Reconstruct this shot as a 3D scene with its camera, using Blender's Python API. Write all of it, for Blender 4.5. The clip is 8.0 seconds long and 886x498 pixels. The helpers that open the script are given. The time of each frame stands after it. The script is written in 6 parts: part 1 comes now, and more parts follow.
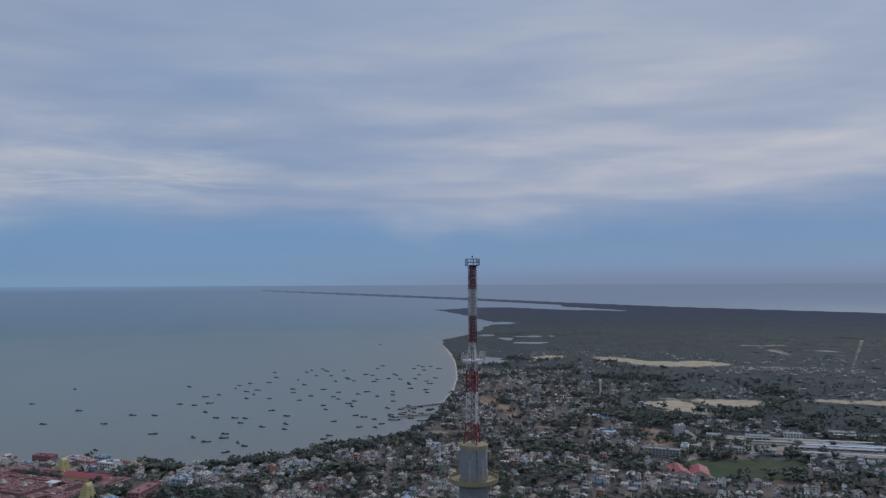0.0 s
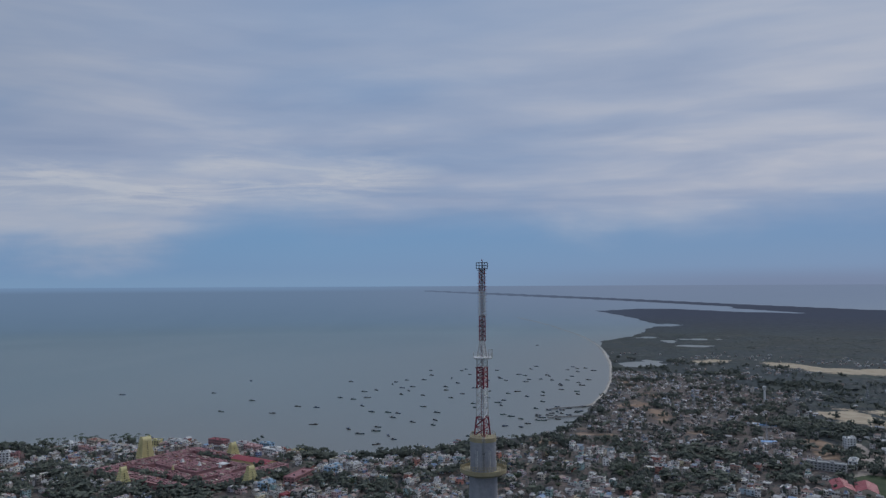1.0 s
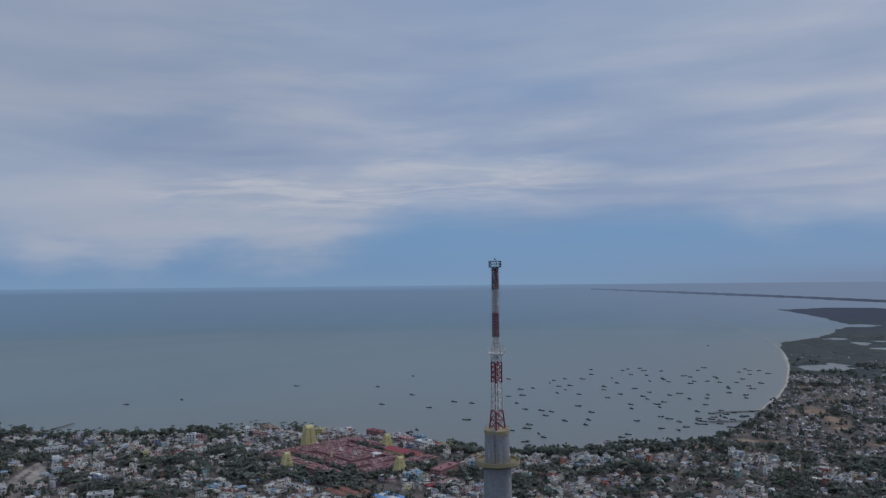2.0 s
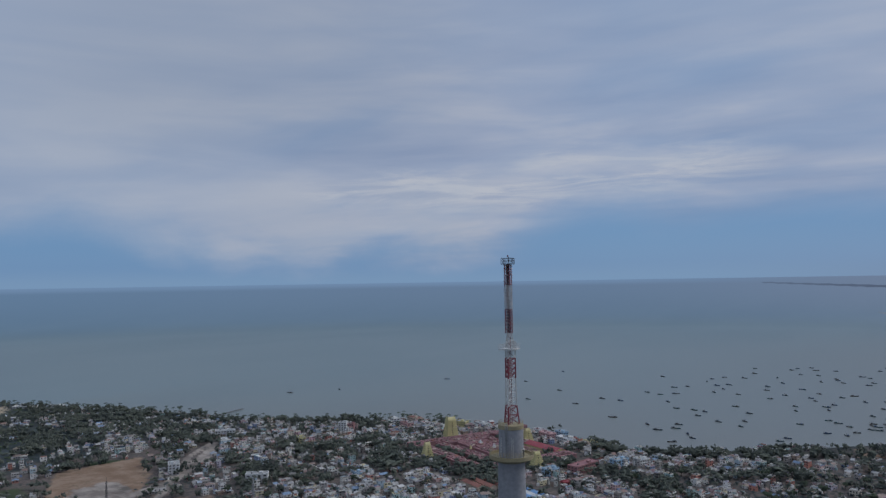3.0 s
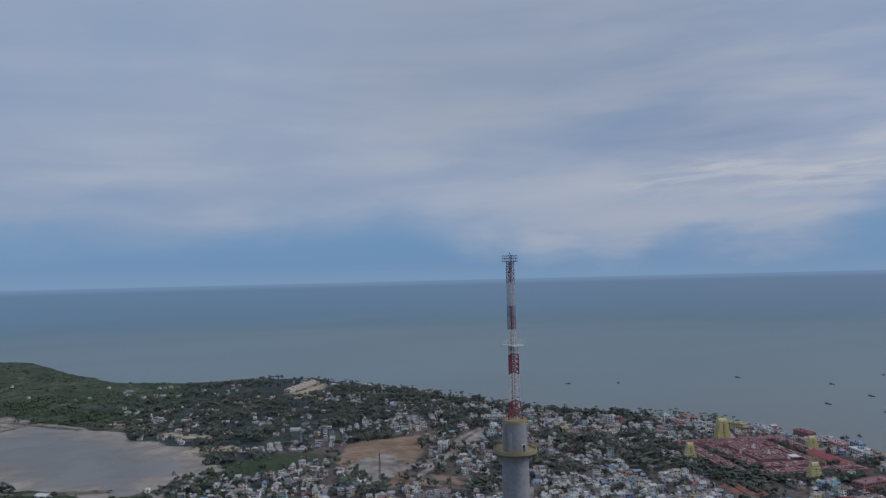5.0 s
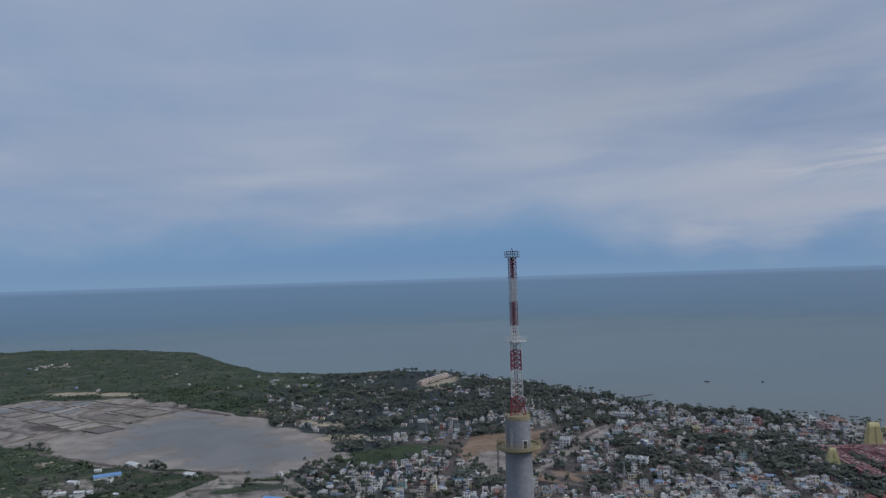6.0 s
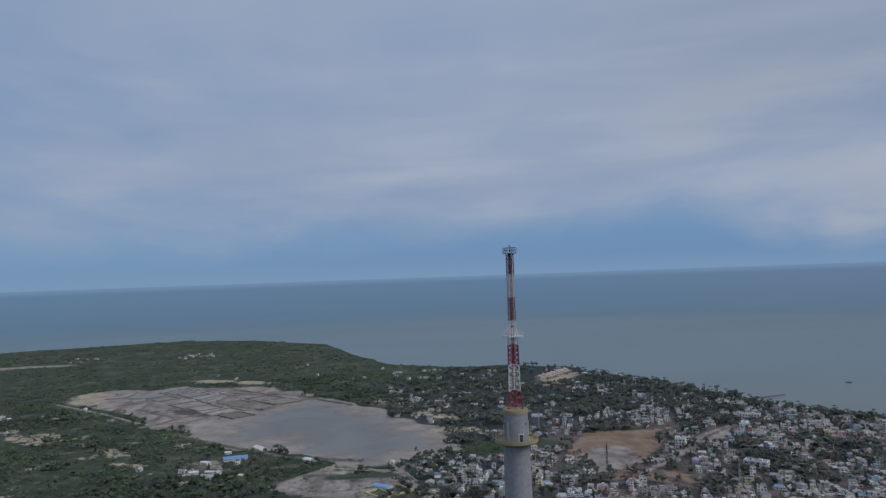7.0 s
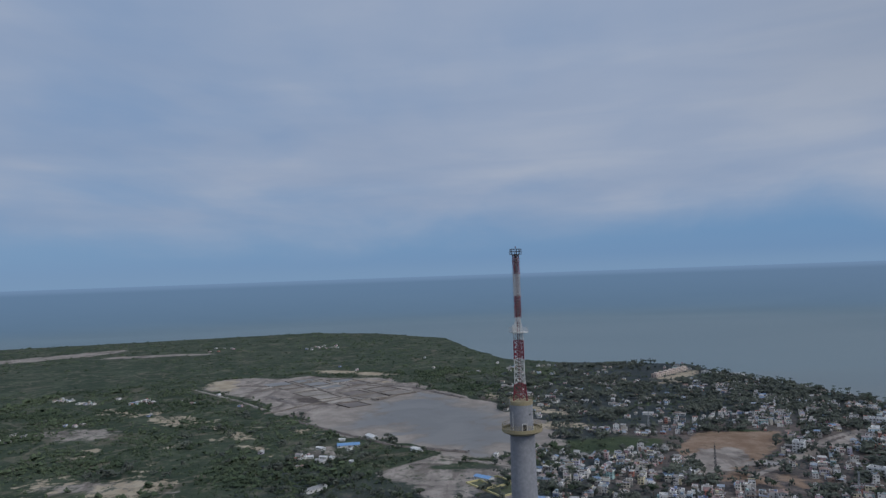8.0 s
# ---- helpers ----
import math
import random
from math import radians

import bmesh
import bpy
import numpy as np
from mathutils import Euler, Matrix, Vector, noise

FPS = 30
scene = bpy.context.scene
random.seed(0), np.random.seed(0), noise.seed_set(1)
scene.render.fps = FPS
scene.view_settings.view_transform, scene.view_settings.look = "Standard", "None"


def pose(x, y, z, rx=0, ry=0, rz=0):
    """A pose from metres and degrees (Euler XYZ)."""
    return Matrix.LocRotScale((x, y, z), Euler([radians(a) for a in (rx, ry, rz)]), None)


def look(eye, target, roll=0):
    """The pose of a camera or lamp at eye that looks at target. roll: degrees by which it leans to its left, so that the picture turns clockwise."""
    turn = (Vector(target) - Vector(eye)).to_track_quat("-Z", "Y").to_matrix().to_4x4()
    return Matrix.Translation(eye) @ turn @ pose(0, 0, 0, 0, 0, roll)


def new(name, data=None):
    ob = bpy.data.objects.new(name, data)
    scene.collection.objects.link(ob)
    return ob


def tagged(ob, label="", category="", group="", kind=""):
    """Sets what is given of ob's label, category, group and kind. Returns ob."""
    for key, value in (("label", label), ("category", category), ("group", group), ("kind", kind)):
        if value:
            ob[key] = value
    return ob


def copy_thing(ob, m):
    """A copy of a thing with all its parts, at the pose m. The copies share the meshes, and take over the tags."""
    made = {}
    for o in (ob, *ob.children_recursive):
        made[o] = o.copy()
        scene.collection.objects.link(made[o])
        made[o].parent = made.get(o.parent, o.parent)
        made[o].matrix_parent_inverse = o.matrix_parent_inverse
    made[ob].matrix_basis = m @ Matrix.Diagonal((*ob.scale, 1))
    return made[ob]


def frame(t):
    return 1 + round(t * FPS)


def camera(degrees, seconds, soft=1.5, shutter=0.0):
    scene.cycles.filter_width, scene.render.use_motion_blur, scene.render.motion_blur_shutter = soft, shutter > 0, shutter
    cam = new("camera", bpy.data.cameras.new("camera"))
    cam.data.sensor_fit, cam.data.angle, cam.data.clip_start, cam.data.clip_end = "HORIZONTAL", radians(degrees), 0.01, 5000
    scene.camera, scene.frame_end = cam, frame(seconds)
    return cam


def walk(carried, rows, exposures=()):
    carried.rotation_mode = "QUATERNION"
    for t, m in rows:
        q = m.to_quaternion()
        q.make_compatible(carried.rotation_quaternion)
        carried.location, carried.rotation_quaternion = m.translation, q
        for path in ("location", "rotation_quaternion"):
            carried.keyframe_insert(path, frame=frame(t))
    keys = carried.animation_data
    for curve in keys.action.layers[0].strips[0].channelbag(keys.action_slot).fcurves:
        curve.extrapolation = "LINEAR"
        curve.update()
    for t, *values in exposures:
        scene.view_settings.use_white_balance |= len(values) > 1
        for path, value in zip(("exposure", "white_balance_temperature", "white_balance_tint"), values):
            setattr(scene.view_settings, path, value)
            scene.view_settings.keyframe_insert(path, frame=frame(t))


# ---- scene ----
# ---- camera ----
cam = camera(61.4, 8.0, soft=1.4)
# seconds, place in metres from the foot of the mast, heading to the left, pitch and lean in degrees
ROWS = [
    (0.0, -5.76, -158.40, 240.00, 0.00, 2.68, 0.28),
    (0.5, 11.01, -163.39, 240.09, 6.19, 2.75, 0.24),
    (1.0, 28.57, -166.38, 240.22, 12.55, 2.77, 0.27),
    (1.5, 46.83, -165.23, 239.92, 19.12, 2.80, 0.37),
    (3.0, 96.71, -148.30, 240.07, 37.88, 2.47, 0.91),
    (3.5, 110.25, -136.73, 239.93, 43.81, 2.44, 1.04),
    (4.0, 124.21, -125.48, 240.17, 49.58, 2.39, 1.17),
    (4.5, 138.03, -113.53, 240.15, 55.40, 2.37, 1.26),
    (6.0, 165.38, -70.05, 239.52, 72.17, 2.19, 1.77),
    (6.5, 170.75, -54.62, 239.33, 77.28, 2.13, 1.94),
    (7.0, 177.56, -40.11, 238.94, 82.24, 2.08, 2.01),
    (7.5, 185.34, -25.98, 238.81, 87.08, 2.05, 2.01),
    (8.0, 193.80, -12.29, 239.21, 91.82, 2.00, 2.02),
]
walk(cam, [(t, pose(x, y, z, 90 + p, 0, h) @ pose(0, 0, 0, 0, 0, -r)) for t, x, y, z, h, p, r in ROWS],
     exposures=[(0.0, 0.0), (8.0, 0.0)])

EYE = 240.0          # height of the flight over the sea
NEAR, DEEP = 3600.0, 1150.0


def far_out(r):
    """Distance and height at which a far place r metres out is built: past NEAR the sheet draws in and lifts towards eye level."""
    u = np.maximum(r - NEAR, 0) / DEEP
    g = np.where(r > NEAR, NEAR + DEEP * u / (1 + u), r)
    return g, EYE * (1 - g / np.maximum(r, 1.0)) * (r > NEAR)


# ---- light ----
SUN_UP, SUN_AZ = radians(40), radians(35)


class Tree:
    """A small writer of node trees."""

    def __init__(self, tree):
        self.t = tree
        tree.nodes.clear()

    def n(self, kind, ins=(), **props):
        node = self.t.nodes.new(kind)
        for k, v in props.items():
            setattr(node, k, v)
        for key, v in dict(ins).items():
            if isinstance(v, bpy.types.NodeSocket):
                self.t.links.new(v, node.inputs[key])
            else:
                node.inputs[key].default_value = v
        return node

    def math(self, op, a, b=0.0, c=0.0):
        return self.n("ShaderNodeMath", {0: a, 1: b, 2: c}, operation=op).outputs[0]

    def mix(self, f, a, b, blend="MIX"):
        node = self.n("ShaderNodeMix", {0: f, 6: a, 7: b}, data_type="RGBA", blend_type=blend)
        return node.outputs[2]

    def span(self, v, lo, hi, a=0.0, b=1.0, smooth=True):
        return self.n("ShaderNodeMapRange", {0: v, 1: lo, 2: hi, 3: a, 4: b}, interpolation_type="SMOOTHSTEP" if smooth else "LINEAR").outputs[0]

    def noise(self, vec, scale, detail=4.0, rough=0.55, warp=0.0):
        return self.n("ShaderNodeTexNoise", {"Vector": vec, "Scale": scale, "Detail": detail, "Roughness": rough, "Distortion": warp})

    def ramp(self, f, stops, hard=False):
        node = self.n("ShaderNodeValToRGB", {0: f})
        e = node.color_ramp.elements
        node.color_ramp.interpolation = "CONSTANT" if hard else "LINEAR"
        while len(e) < len(stops):
            e.new(0.5)
        for k, (p, c) in zip(e, stops):
            k.position, k.color = p, (*c, 1)
        return node.outputs[0]


def rgb(*c):
    return (*c, 1.0)


world = bpy.data.worlds.new("overcast_sky")
scene.world = world
world.use_nodes = True
w = Tree(world.node_tree)
way = w.n("ShaderNodeTexCoord").outputs["Generated"]
sep = w.n("ShaderNodeSeparateXYZ", {0: way}).outputs
up = w.math("MAXIMUM", sep[2], 0.0)
sky = w.n("ShaderNodeTexSky", sky_type="NISHITA", sun_disc=False, sun_elevation=SUN_UP, sun_rotation=SUN_AZ, air_density=1.0, dust_density=0.6).outputs[0]
clear = w.mix(0.72, w.mix(1.0, sky, rgb(0.045, 0.045, 0.045), "MULTIPLY"), rgb(0.125, 0.288, 0.56))
# haze at the horizon, warmer and greyer towards the land spit
az = w.n("ShaderNodeMath", {0: w.math("MULTIPLY", sep[0], -1.0), 1: sep[1]}, operation="ARCTAN2").outputs[0]
clear = w.mix(1.0, clear, w.ramp(w.span(az, -0.4, 0.4, smooth=False), [(0.0, (0.80, 0.83, 0.90)), (1.0, (1.0, 1.0, 1.0))]), "MULTIPLY")
clear = w.mix(w.span(up, 0.0, 0.026, 0.75, 0.0), clear, w.mix(w.span(az, -0.25, 0.35), rgb(0.178, 0.222, 0.332), rgb(0.195, 0.308, 0.465)))
# high layer of stretched cloud
den = w.math("ADD", up, 0.10)
flat = w.n("ShaderNodeCombineXYZ", {0: w.math("DIVIDE", sep[0], den), 1: w.math("DIVIDE", sep[1], den), 2: 0.0}).outputs[0]
wide = w.noise(flat, 0.28, 5.0, 0.5, 0.3).outputs[0]
fine = w.noise(w.n("ShaderNodeMapping", {"Vector": flat, "Rotation": (0, 0, 0.6), "Scale": (0.8, 1.5, 1.0)}).outputs[0], 0.7, 5.0, 0.5, 0.25).outputs[0]
body = w.math("ADD", w.math("MULTIPLY", wide, 0.6), w.math("MULTIPLY", fine, 0.4))
puffs = w.noise(w.n("ShaderNodeMapping", {"Vector": way, "Scale": (1.0, 1.0, 1.9)}).outputs[0], 5.0, 6.0, 0.52, 0.25).outputs[0]


def puff(heading, height, wide, tall):
    """A soft ragged patch of cloud round a heading and a height."""
    a, b = w.math("DIVIDE", w.math("SUBTRACT", az, heading), wide), w.math("DIVIDE", w.math("SUBTRACT", up, height), tall)
    d = w.math("SQRT", w.math("ADD", w.math("MULTIPLY", a, a), w.math("MULTIPLY", b, b)))
    return w.span(w.math("ADD", d, w.math("MULTIPLY", w.math("SUBTRACT", puffs, 0.5), 1.7)), 0.35, 1.25, 1.0, 0.0)


# the cloud base hangs lower over the open sea ahead
bank = w.span(w.math("ABSOLUTE", w.math("SUBTRACT", az, 0.79)), 0.12, 0.36, 1.0, 0.0)
lift = w.math("ADD", w.math("ADD", up, w.math("ADD", w.math("MULTIPLY", bank, 0.052), w.span(az, 1.05, 1.45, 0.0, 0.022))), w.math("MULTIPLY", w.math("SUBTRACT", puffs, 0.5), w.math("ADD", w.math("MULTIPLY", bank, 0.07), 0.08)))
cover = w.math("MULTIPLY", w.span(lift, 0.05, 0.125), w.span(body, 0.30, 0.56, 0.45, 1.0))
low = w.math("MULTIPLY", w.math("MULTIPLY", bank, w.span(lift, 0.055, 0.13)), w.math("MULTIPLY", w.span(up, 0.10, 0.16, 1.0, 0.0), w.span(puffs, 0.34, 0.60, 0.25, 1.0)))
band = w.n("ShaderNodeCombineXYZ", {0: w.math("MULTIPLY", az, 4.0), 1: w.math("MULTIPLY", up, 26.0), 2: 0.0}).outputs[0]
streak = w.noise(band, 0.8, 5.0, 0.5, 0.3).outputs[0]
tone = w.ramp(w.span(w.math("ADD", w.math("MULTIPLY", body, 0.5), w.math("MULTIPLY", streak, 0.5)), 0.37, 0.63, smooth=False), [(0.0, (0.225, 0.288, 0.435)), (0.5, (0.32, 0.373, 0.50)), (1.0, (0.49, 0.505, 0.565))])
tone = w.mix(w.math("MULTIPLY", low, 0.75), tone, rgb(0.435, 0.452, 0.512))
tone = w.mix(w.span(az, 0.55, 1.15, 0.0, 0.62), tone, rgb(0.302, 0.372, 0.495))
# bright torn filaments along the top of the low bank
torn = w.noise(w.n("ShaderNodeCombineXYZ", {0: w.math("MULTIPLY", az, 5.0), 1: w.math("ADD", w.math("MULTIPLY", up, 42.0), w.math("MULTIPLY", az, 0.8)), 2: 3.0}).outputs[0], 1.15, 9.0, 0.66, 0.6).outputs[0]
thread = w.math("MAXIMUM", puff(0.66, 0.122, 0.24, 0.034), puff(0.42, 0.140, 0.20, 0.036))
tone = w.mix(w.math("MULTIPLY", thread, w.span(torn, 0.40, 0.64, 0.0, 0.85)), tone, rgb(0.505, 0.52, 0.565))
tone = w.mix(w.span(up, 0.10, 0.36, 0.0, 0.6), tone, rgb(0.316, 0.38, 0.508))
seen = w.mix(w.math("MULTIPLY", cover, 0.93), clear, tone)
calm = w.span(w.math("ABSOLUTE", w.math("SUBTRACT", az, 0.92)), 0.1, 0.45, 0.90, 1.0)
seen = w.mix(w.span(up, 0.10, 0.25), seen, w.n("ShaderNodeVectorMath", {0: seen, "Scale": calm}, operation="SCALE").outputs[0])
seen = w.mix(w.span(up, 0.06, 0.16), seen, w.ramp(w.span(az, -0.35, 0.60, smooth=False), [(0.0, (1.17, 1.12, 1.06)), (1.0, (1.0, 1.0, 1.0))]), "MULTIPLY")
back = w.n("ShaderNodeBackground", {0: seen, 1: 1.0})
w.n("ShaderNodeOutputWorld", {0: back.outputs[0]})

sun = new("sun", bpy.data.lights.new("sun", "SUN"))
sun.data.energy, sun.data.angle, sun.data.color = 1.35, radians(25), (1.0, 0.985, 0.96)
sun.matrix_world = look((0, 0, 0), (math.sin(SUN_AZ) * -math.cos(SUN_UP), -math.cos(SUN_AZ) * math.cos(SUN_UP), -math.sin(SUN_UP)))
sun.location = (0, 0, 600)


# ---- materials ----
def surf(name, low, high, scale=1.0, rough=0.8, metal=0.0, bump=0.0, vary=0.0, palette=None, by="object", blotch=0.35, spec=0.5, leafy=0.0):
    """A rough surface between two colours: grain at `scale` per metre, blotches at a tenth of that, and a palette drawn per object or per island."""
    m = bpy.data.materials.new(name)
    m.use_nodes = True
    t = Tree(m.node_tree)
    at = t.n("ShaderNodeNewGeometry").outputs["Position"]
    grain = t.noise(at, scale, 5.0, 0.6).outputs[0]
    blot = t.noise(at, scale * 0.13, 3.0, 0.5).outputs[0]
    f = t.math("ADD", t.math("MULTIPLY", grain, 1 - blotch), t.math("MULTIPLY", blot, blotch))
    col = t.mix(t.span(f, 0.3, 0.7), rgb(*low), rgb(*high))
    pick = t.n("ShaderNodeObjectInfo").outputs["Random"] if by == "object" else t.n("ShaderNodeNewGeometry").outputs["Random Per Island"]
    if palette:
        stops = [(i / len(palette), c) for i, c in enumerate(palette)]
        col = t.mix(1.0, t.ramp(pick, stops, hard=True), col, "MULTIPLY")
    if vary:
        again = t.n("ShaderNodeTexWhiteNoise", {"W": t.math("MULTIPLY", pick, 91.7)}, noise_dimensions="1D").outputs[0]
        col = t.mix(1.0, col, t.n("ShaderNodeCombineColor", {0: t.span(again, 0, 1, 1 - vary, 1 + vary, False), 1: t.span(again, 0, 1, 1 - vary, 1 + vary, False), 2: t.span(again, 0, 1, 1 - vary * 0.8, 1 + vary * 0.8, False)}).outputs[0], "MULTIPLY")
    p = t.n("ShaderNodeBsdfPrincipled", {"Base Color": col, "Roughness": rough, "Metallic": metal, "Specular IOR Level": spec})
    if leafy:
        face = t.n("ShaderNodeNewGeometry").outputs["Normal"]
        up_ = t.n("ShaderNodeVectorMath", {0: t.n("ShaderNodeVectorMath", {0: face, "Scale": 1 - leafy}, operation="SCALE").outputs[0], 1: (0.0, 0.0, leafy)}, operation="ADD").outputs[0]
        t.t.links.new(t.n("ShaderNodeVectorMath", {0: up_}, operation="NORMALIZE").outputs[0], p.inputs["Normal"])
    if bump:
        t.t.links.new(t.n("ShaderNodeBump", {"Height": f, "Strength": 0.5, "Distance": bump}).outputs[0], p.inputs["Normal"])
    t.n("ShaderNodeOutputMaterial", {0: p.outputs[0]})
    return m


CONCRETE = surf("concrete", (0.225, 0.228, 0.248), (0.325, 0.328, 0.345), 1.1, 0.85, bump=0.03)
YELLOW = surf("yellow_paint", (0.30, 0.245, 0.140), (0.40, 0.335, 0.20), 2.0, 0.6)
RED = surf("red_paint", (0.175, 0.020, 0.034), (0.27, 0.034, 0.052), 2.5, 0.5)
WHITE = surf("white_paint", (0.50, 0.49, 0.47), (0.72, 0.71, 0.69), 2.5, 0.5)
STEEL = surf("dark_steel", (0.06, 0.06, 0.07), (0.12, 0.12, 0.13), 3.0, 0.45, metal=0.6)
GALV = surf("galvanised_steel", (0.35, 0.36, 0.37), (0.5, 0.5, 0.52), 3.0, 0.4, metal=0.5)
DARK = surf("dark_opening", (0.02, 0.02, 0.025), (0.035, 0.035, 0.04), 2.0, 0.3)
WALLS = [(0.80, 0.78, 0.75), (0.40, 0.375, 0.35), (0.83, 0.81, 0.78), (0.25, 0.23, 0.21), (0.66, 0.60, 0.50), (0.46, 0.57, 0.64), (0.84, 0.82, 0.78), (0.60, 0.43, 0.41), (0.46, 0.45, 0.43), (0.32, 0.285, 0.25),
         (0.72, 0.64, 0.44), (0.40, 0.56, 0.55), (0.86, 0.84, 0.81), (0.36, 0.27, 0.22), (0.62, 0.60, 0.57), (0.30, 0.275, 0.255), (0.80, 0.78, 0.75), (0.32, 0.40, 0.60), (0.74, 0.71, 0.66), (0.54, 0.24, 0.19),
         (0.78, 0.76, 0.73), (0.44, 0.41, 0.37), (0.58, 0.54, 0.62), (0.76, 0.73, 0.67), (0.70, 0.46, 0.49), (0.83, 0.81, 0.78), (0.36, 0.34, 0.32), (0.80, 0.78, 0.75)]
ROOFS = [(0.27, 0.26, 0.25), (0.42, 0.41, 0.39), (0.18, 0.17, 0.16), (0.58, 0.57, 0.55), (0.25, 0.19, 0.165), (0.22, 0.215, 0.205), (0.72, 0.71, 0.69), (0.15, 0.14, 0.13), (0.33, 0.315, 0.30), (0.23, 0.21, 0.195), (0.48, 0.45, 0.41), (0.66, 0.65, 0.63)]
SHACK_WALLS = [(0.38, 0.345, 0.32), (0.52, 0.48, 0.445), (0.27, 0.245, 0.23), (0.64, 0.61, 0.58), (0.38, 0.315, 0.29), (0.32, 0.30, 0.285), (0.74, 0.71, 0.68), (0.42, 0.39, 0.365), (0.48, 0.375, 0.34), (0.29, 0.265, 0.245), (0.38, 0.44, 0.52), (0.46, 0.435, 0.41), (0.80, 0.78, 0.75)]
SHACK_ROOFS = [(0.25, 0.215, 0.195), (0.35, 0.315, 0.29), (0.20, 0.18, 0.168), (0.44, 0.415, 0.395), (0.27, 0.205, 0.178), (0.54, 0.52, 0.50), (0.24, 0.225, 0.215), (0.34, 0.265, 0.235), (0.31, 0.29, 0.27), (0.17, 0.16, 0.152), (0.40, 0.38, 0.36)]
WALL = surf("painted_plaster", (0.80, 0.80, 0.80), (1.0, 1.0, 1.0), 0.7, 0.85, palette=WALLS, vary=0.12)
WALL_MANY = surf("painted_plaster_rows", (0.80, 0.80, 0.80), (1.0, 1.0, 1.0), 0.5, 0.85, palette=WALLS, vary=0.15, by="island")
ROOF = surf("weathered_terrace", (0.62, 0.62, 0.62), (1.0, 1.0, 1.0), 0.6, 0.9, palette=ROOFS, vary=0.12)
SHACK_WALL = surf("rough_plaster_rows", (0.72, 0.72, 0.72), (1.0, 1.0, 1.0), 0.5, 0.9, palette=SHACK_WALLS, vary=0.18, by="island")
SHACK_ROOF = surf("thatch_and_sheet_rows", (0.62, 0.62, 0.62), (1.0, 1.0, 1.0), 0.5, 0.92, palette=SHACK_ROOFS, vary=0.18, by="island")
ROOF_MANY = surf("weathered_terrace_rows", (0.62, 0.62, 0.62), (1.0, 1.0, 1.0), 0.4, 0.9, palette=ROOFS, vary=0.15, by="island")
LEAF = surf("leaves", (0.040, 0.056, 0.038), (0.088, 0.112, 0.070), 0.9, 0.85, vary=0.3, leafy=0.6, spec=0.2)
WOODS = surf("scrub_leaves", (0.047, 0.061, 0.063), (0.090, 0.108, 0.105), 0.03, 0.9, vary=0.2, leafy=0.8, spec=0.15, blotch=0.6, by="island")
BARK = surf("bark", (0.06, 0.045, 0.035), (0.12, 0.095, 0.075), 3.0, 0.9)
PINK = surf("red_washed_roof", (0.165, 0.088, 0.093), (0.33, 0.160, 0.172), 0.16, 0.88, bump=0.05, blotch=0.55)
REDROOF = surf("red_sheet_roof", (0.26, 0.045, 0.058), (0.37, 0.075, 0.088), 0.5, 0.6)
TERRACOTTA = surf("terracotta_roof", (0.24, 0.10, 0.075), (0.35, 0.16, 0.125), 0.6, 0.85)
BLUEROOF = surf("blue_sheet_roof", (0.13, 0.28, 0.52), (0.22, 0.40, 0.66), 0.6, 0.5)
CREAM = surf("cream_yellow_wash", (0.48, 0.43, 0.21), (0.66, 0.59, 0.32), 0.9, 0.8, bump=0.05)
WHITEWASH = surf("whitewash", (0.55, 0.55, 0.54), (0.74, 0.74, 0.73), 0.7, 0.8)
TANWALL = surf("tan_plaster", (0.40, 0.33, 0.27), (0.54, 0.46, 0.38), 0.6, 0.85)
PINKWALL = surf("pink_plaster", (0.27, 0.13, 0.135), (0.38, 0.205, 0.205), 0.6, 0.8)
HULL = surf("boat_paint", (0.5, 0.5, 0.5), (1.0, 1.0, 1.0), 1.5, 0.6, palette=[(0.10, 0.15, 0.18), (0.09, 0.17, 0.17), (0.13, 0.11, 0.10), (0.10, 0.15, 0.25), (0.26, 0.27, 0.28), (0.12, 0.13, 0.14)])
DECK = surf("boat_deck", (0.10, 0.095, 0.09), (0.18, 0.165, 0.15), 1.5, 0.8)
ASPHALT = surf("asphalt", (0.09, 0.085, 0.08), (0.15, 0.14, 0.13), 0.5, 0.9)
BUND = surf("dark_earth_bank", (0.13, 0.11, 0.09), (0.23, 0.195, 0.165), 0.3, 0.95)


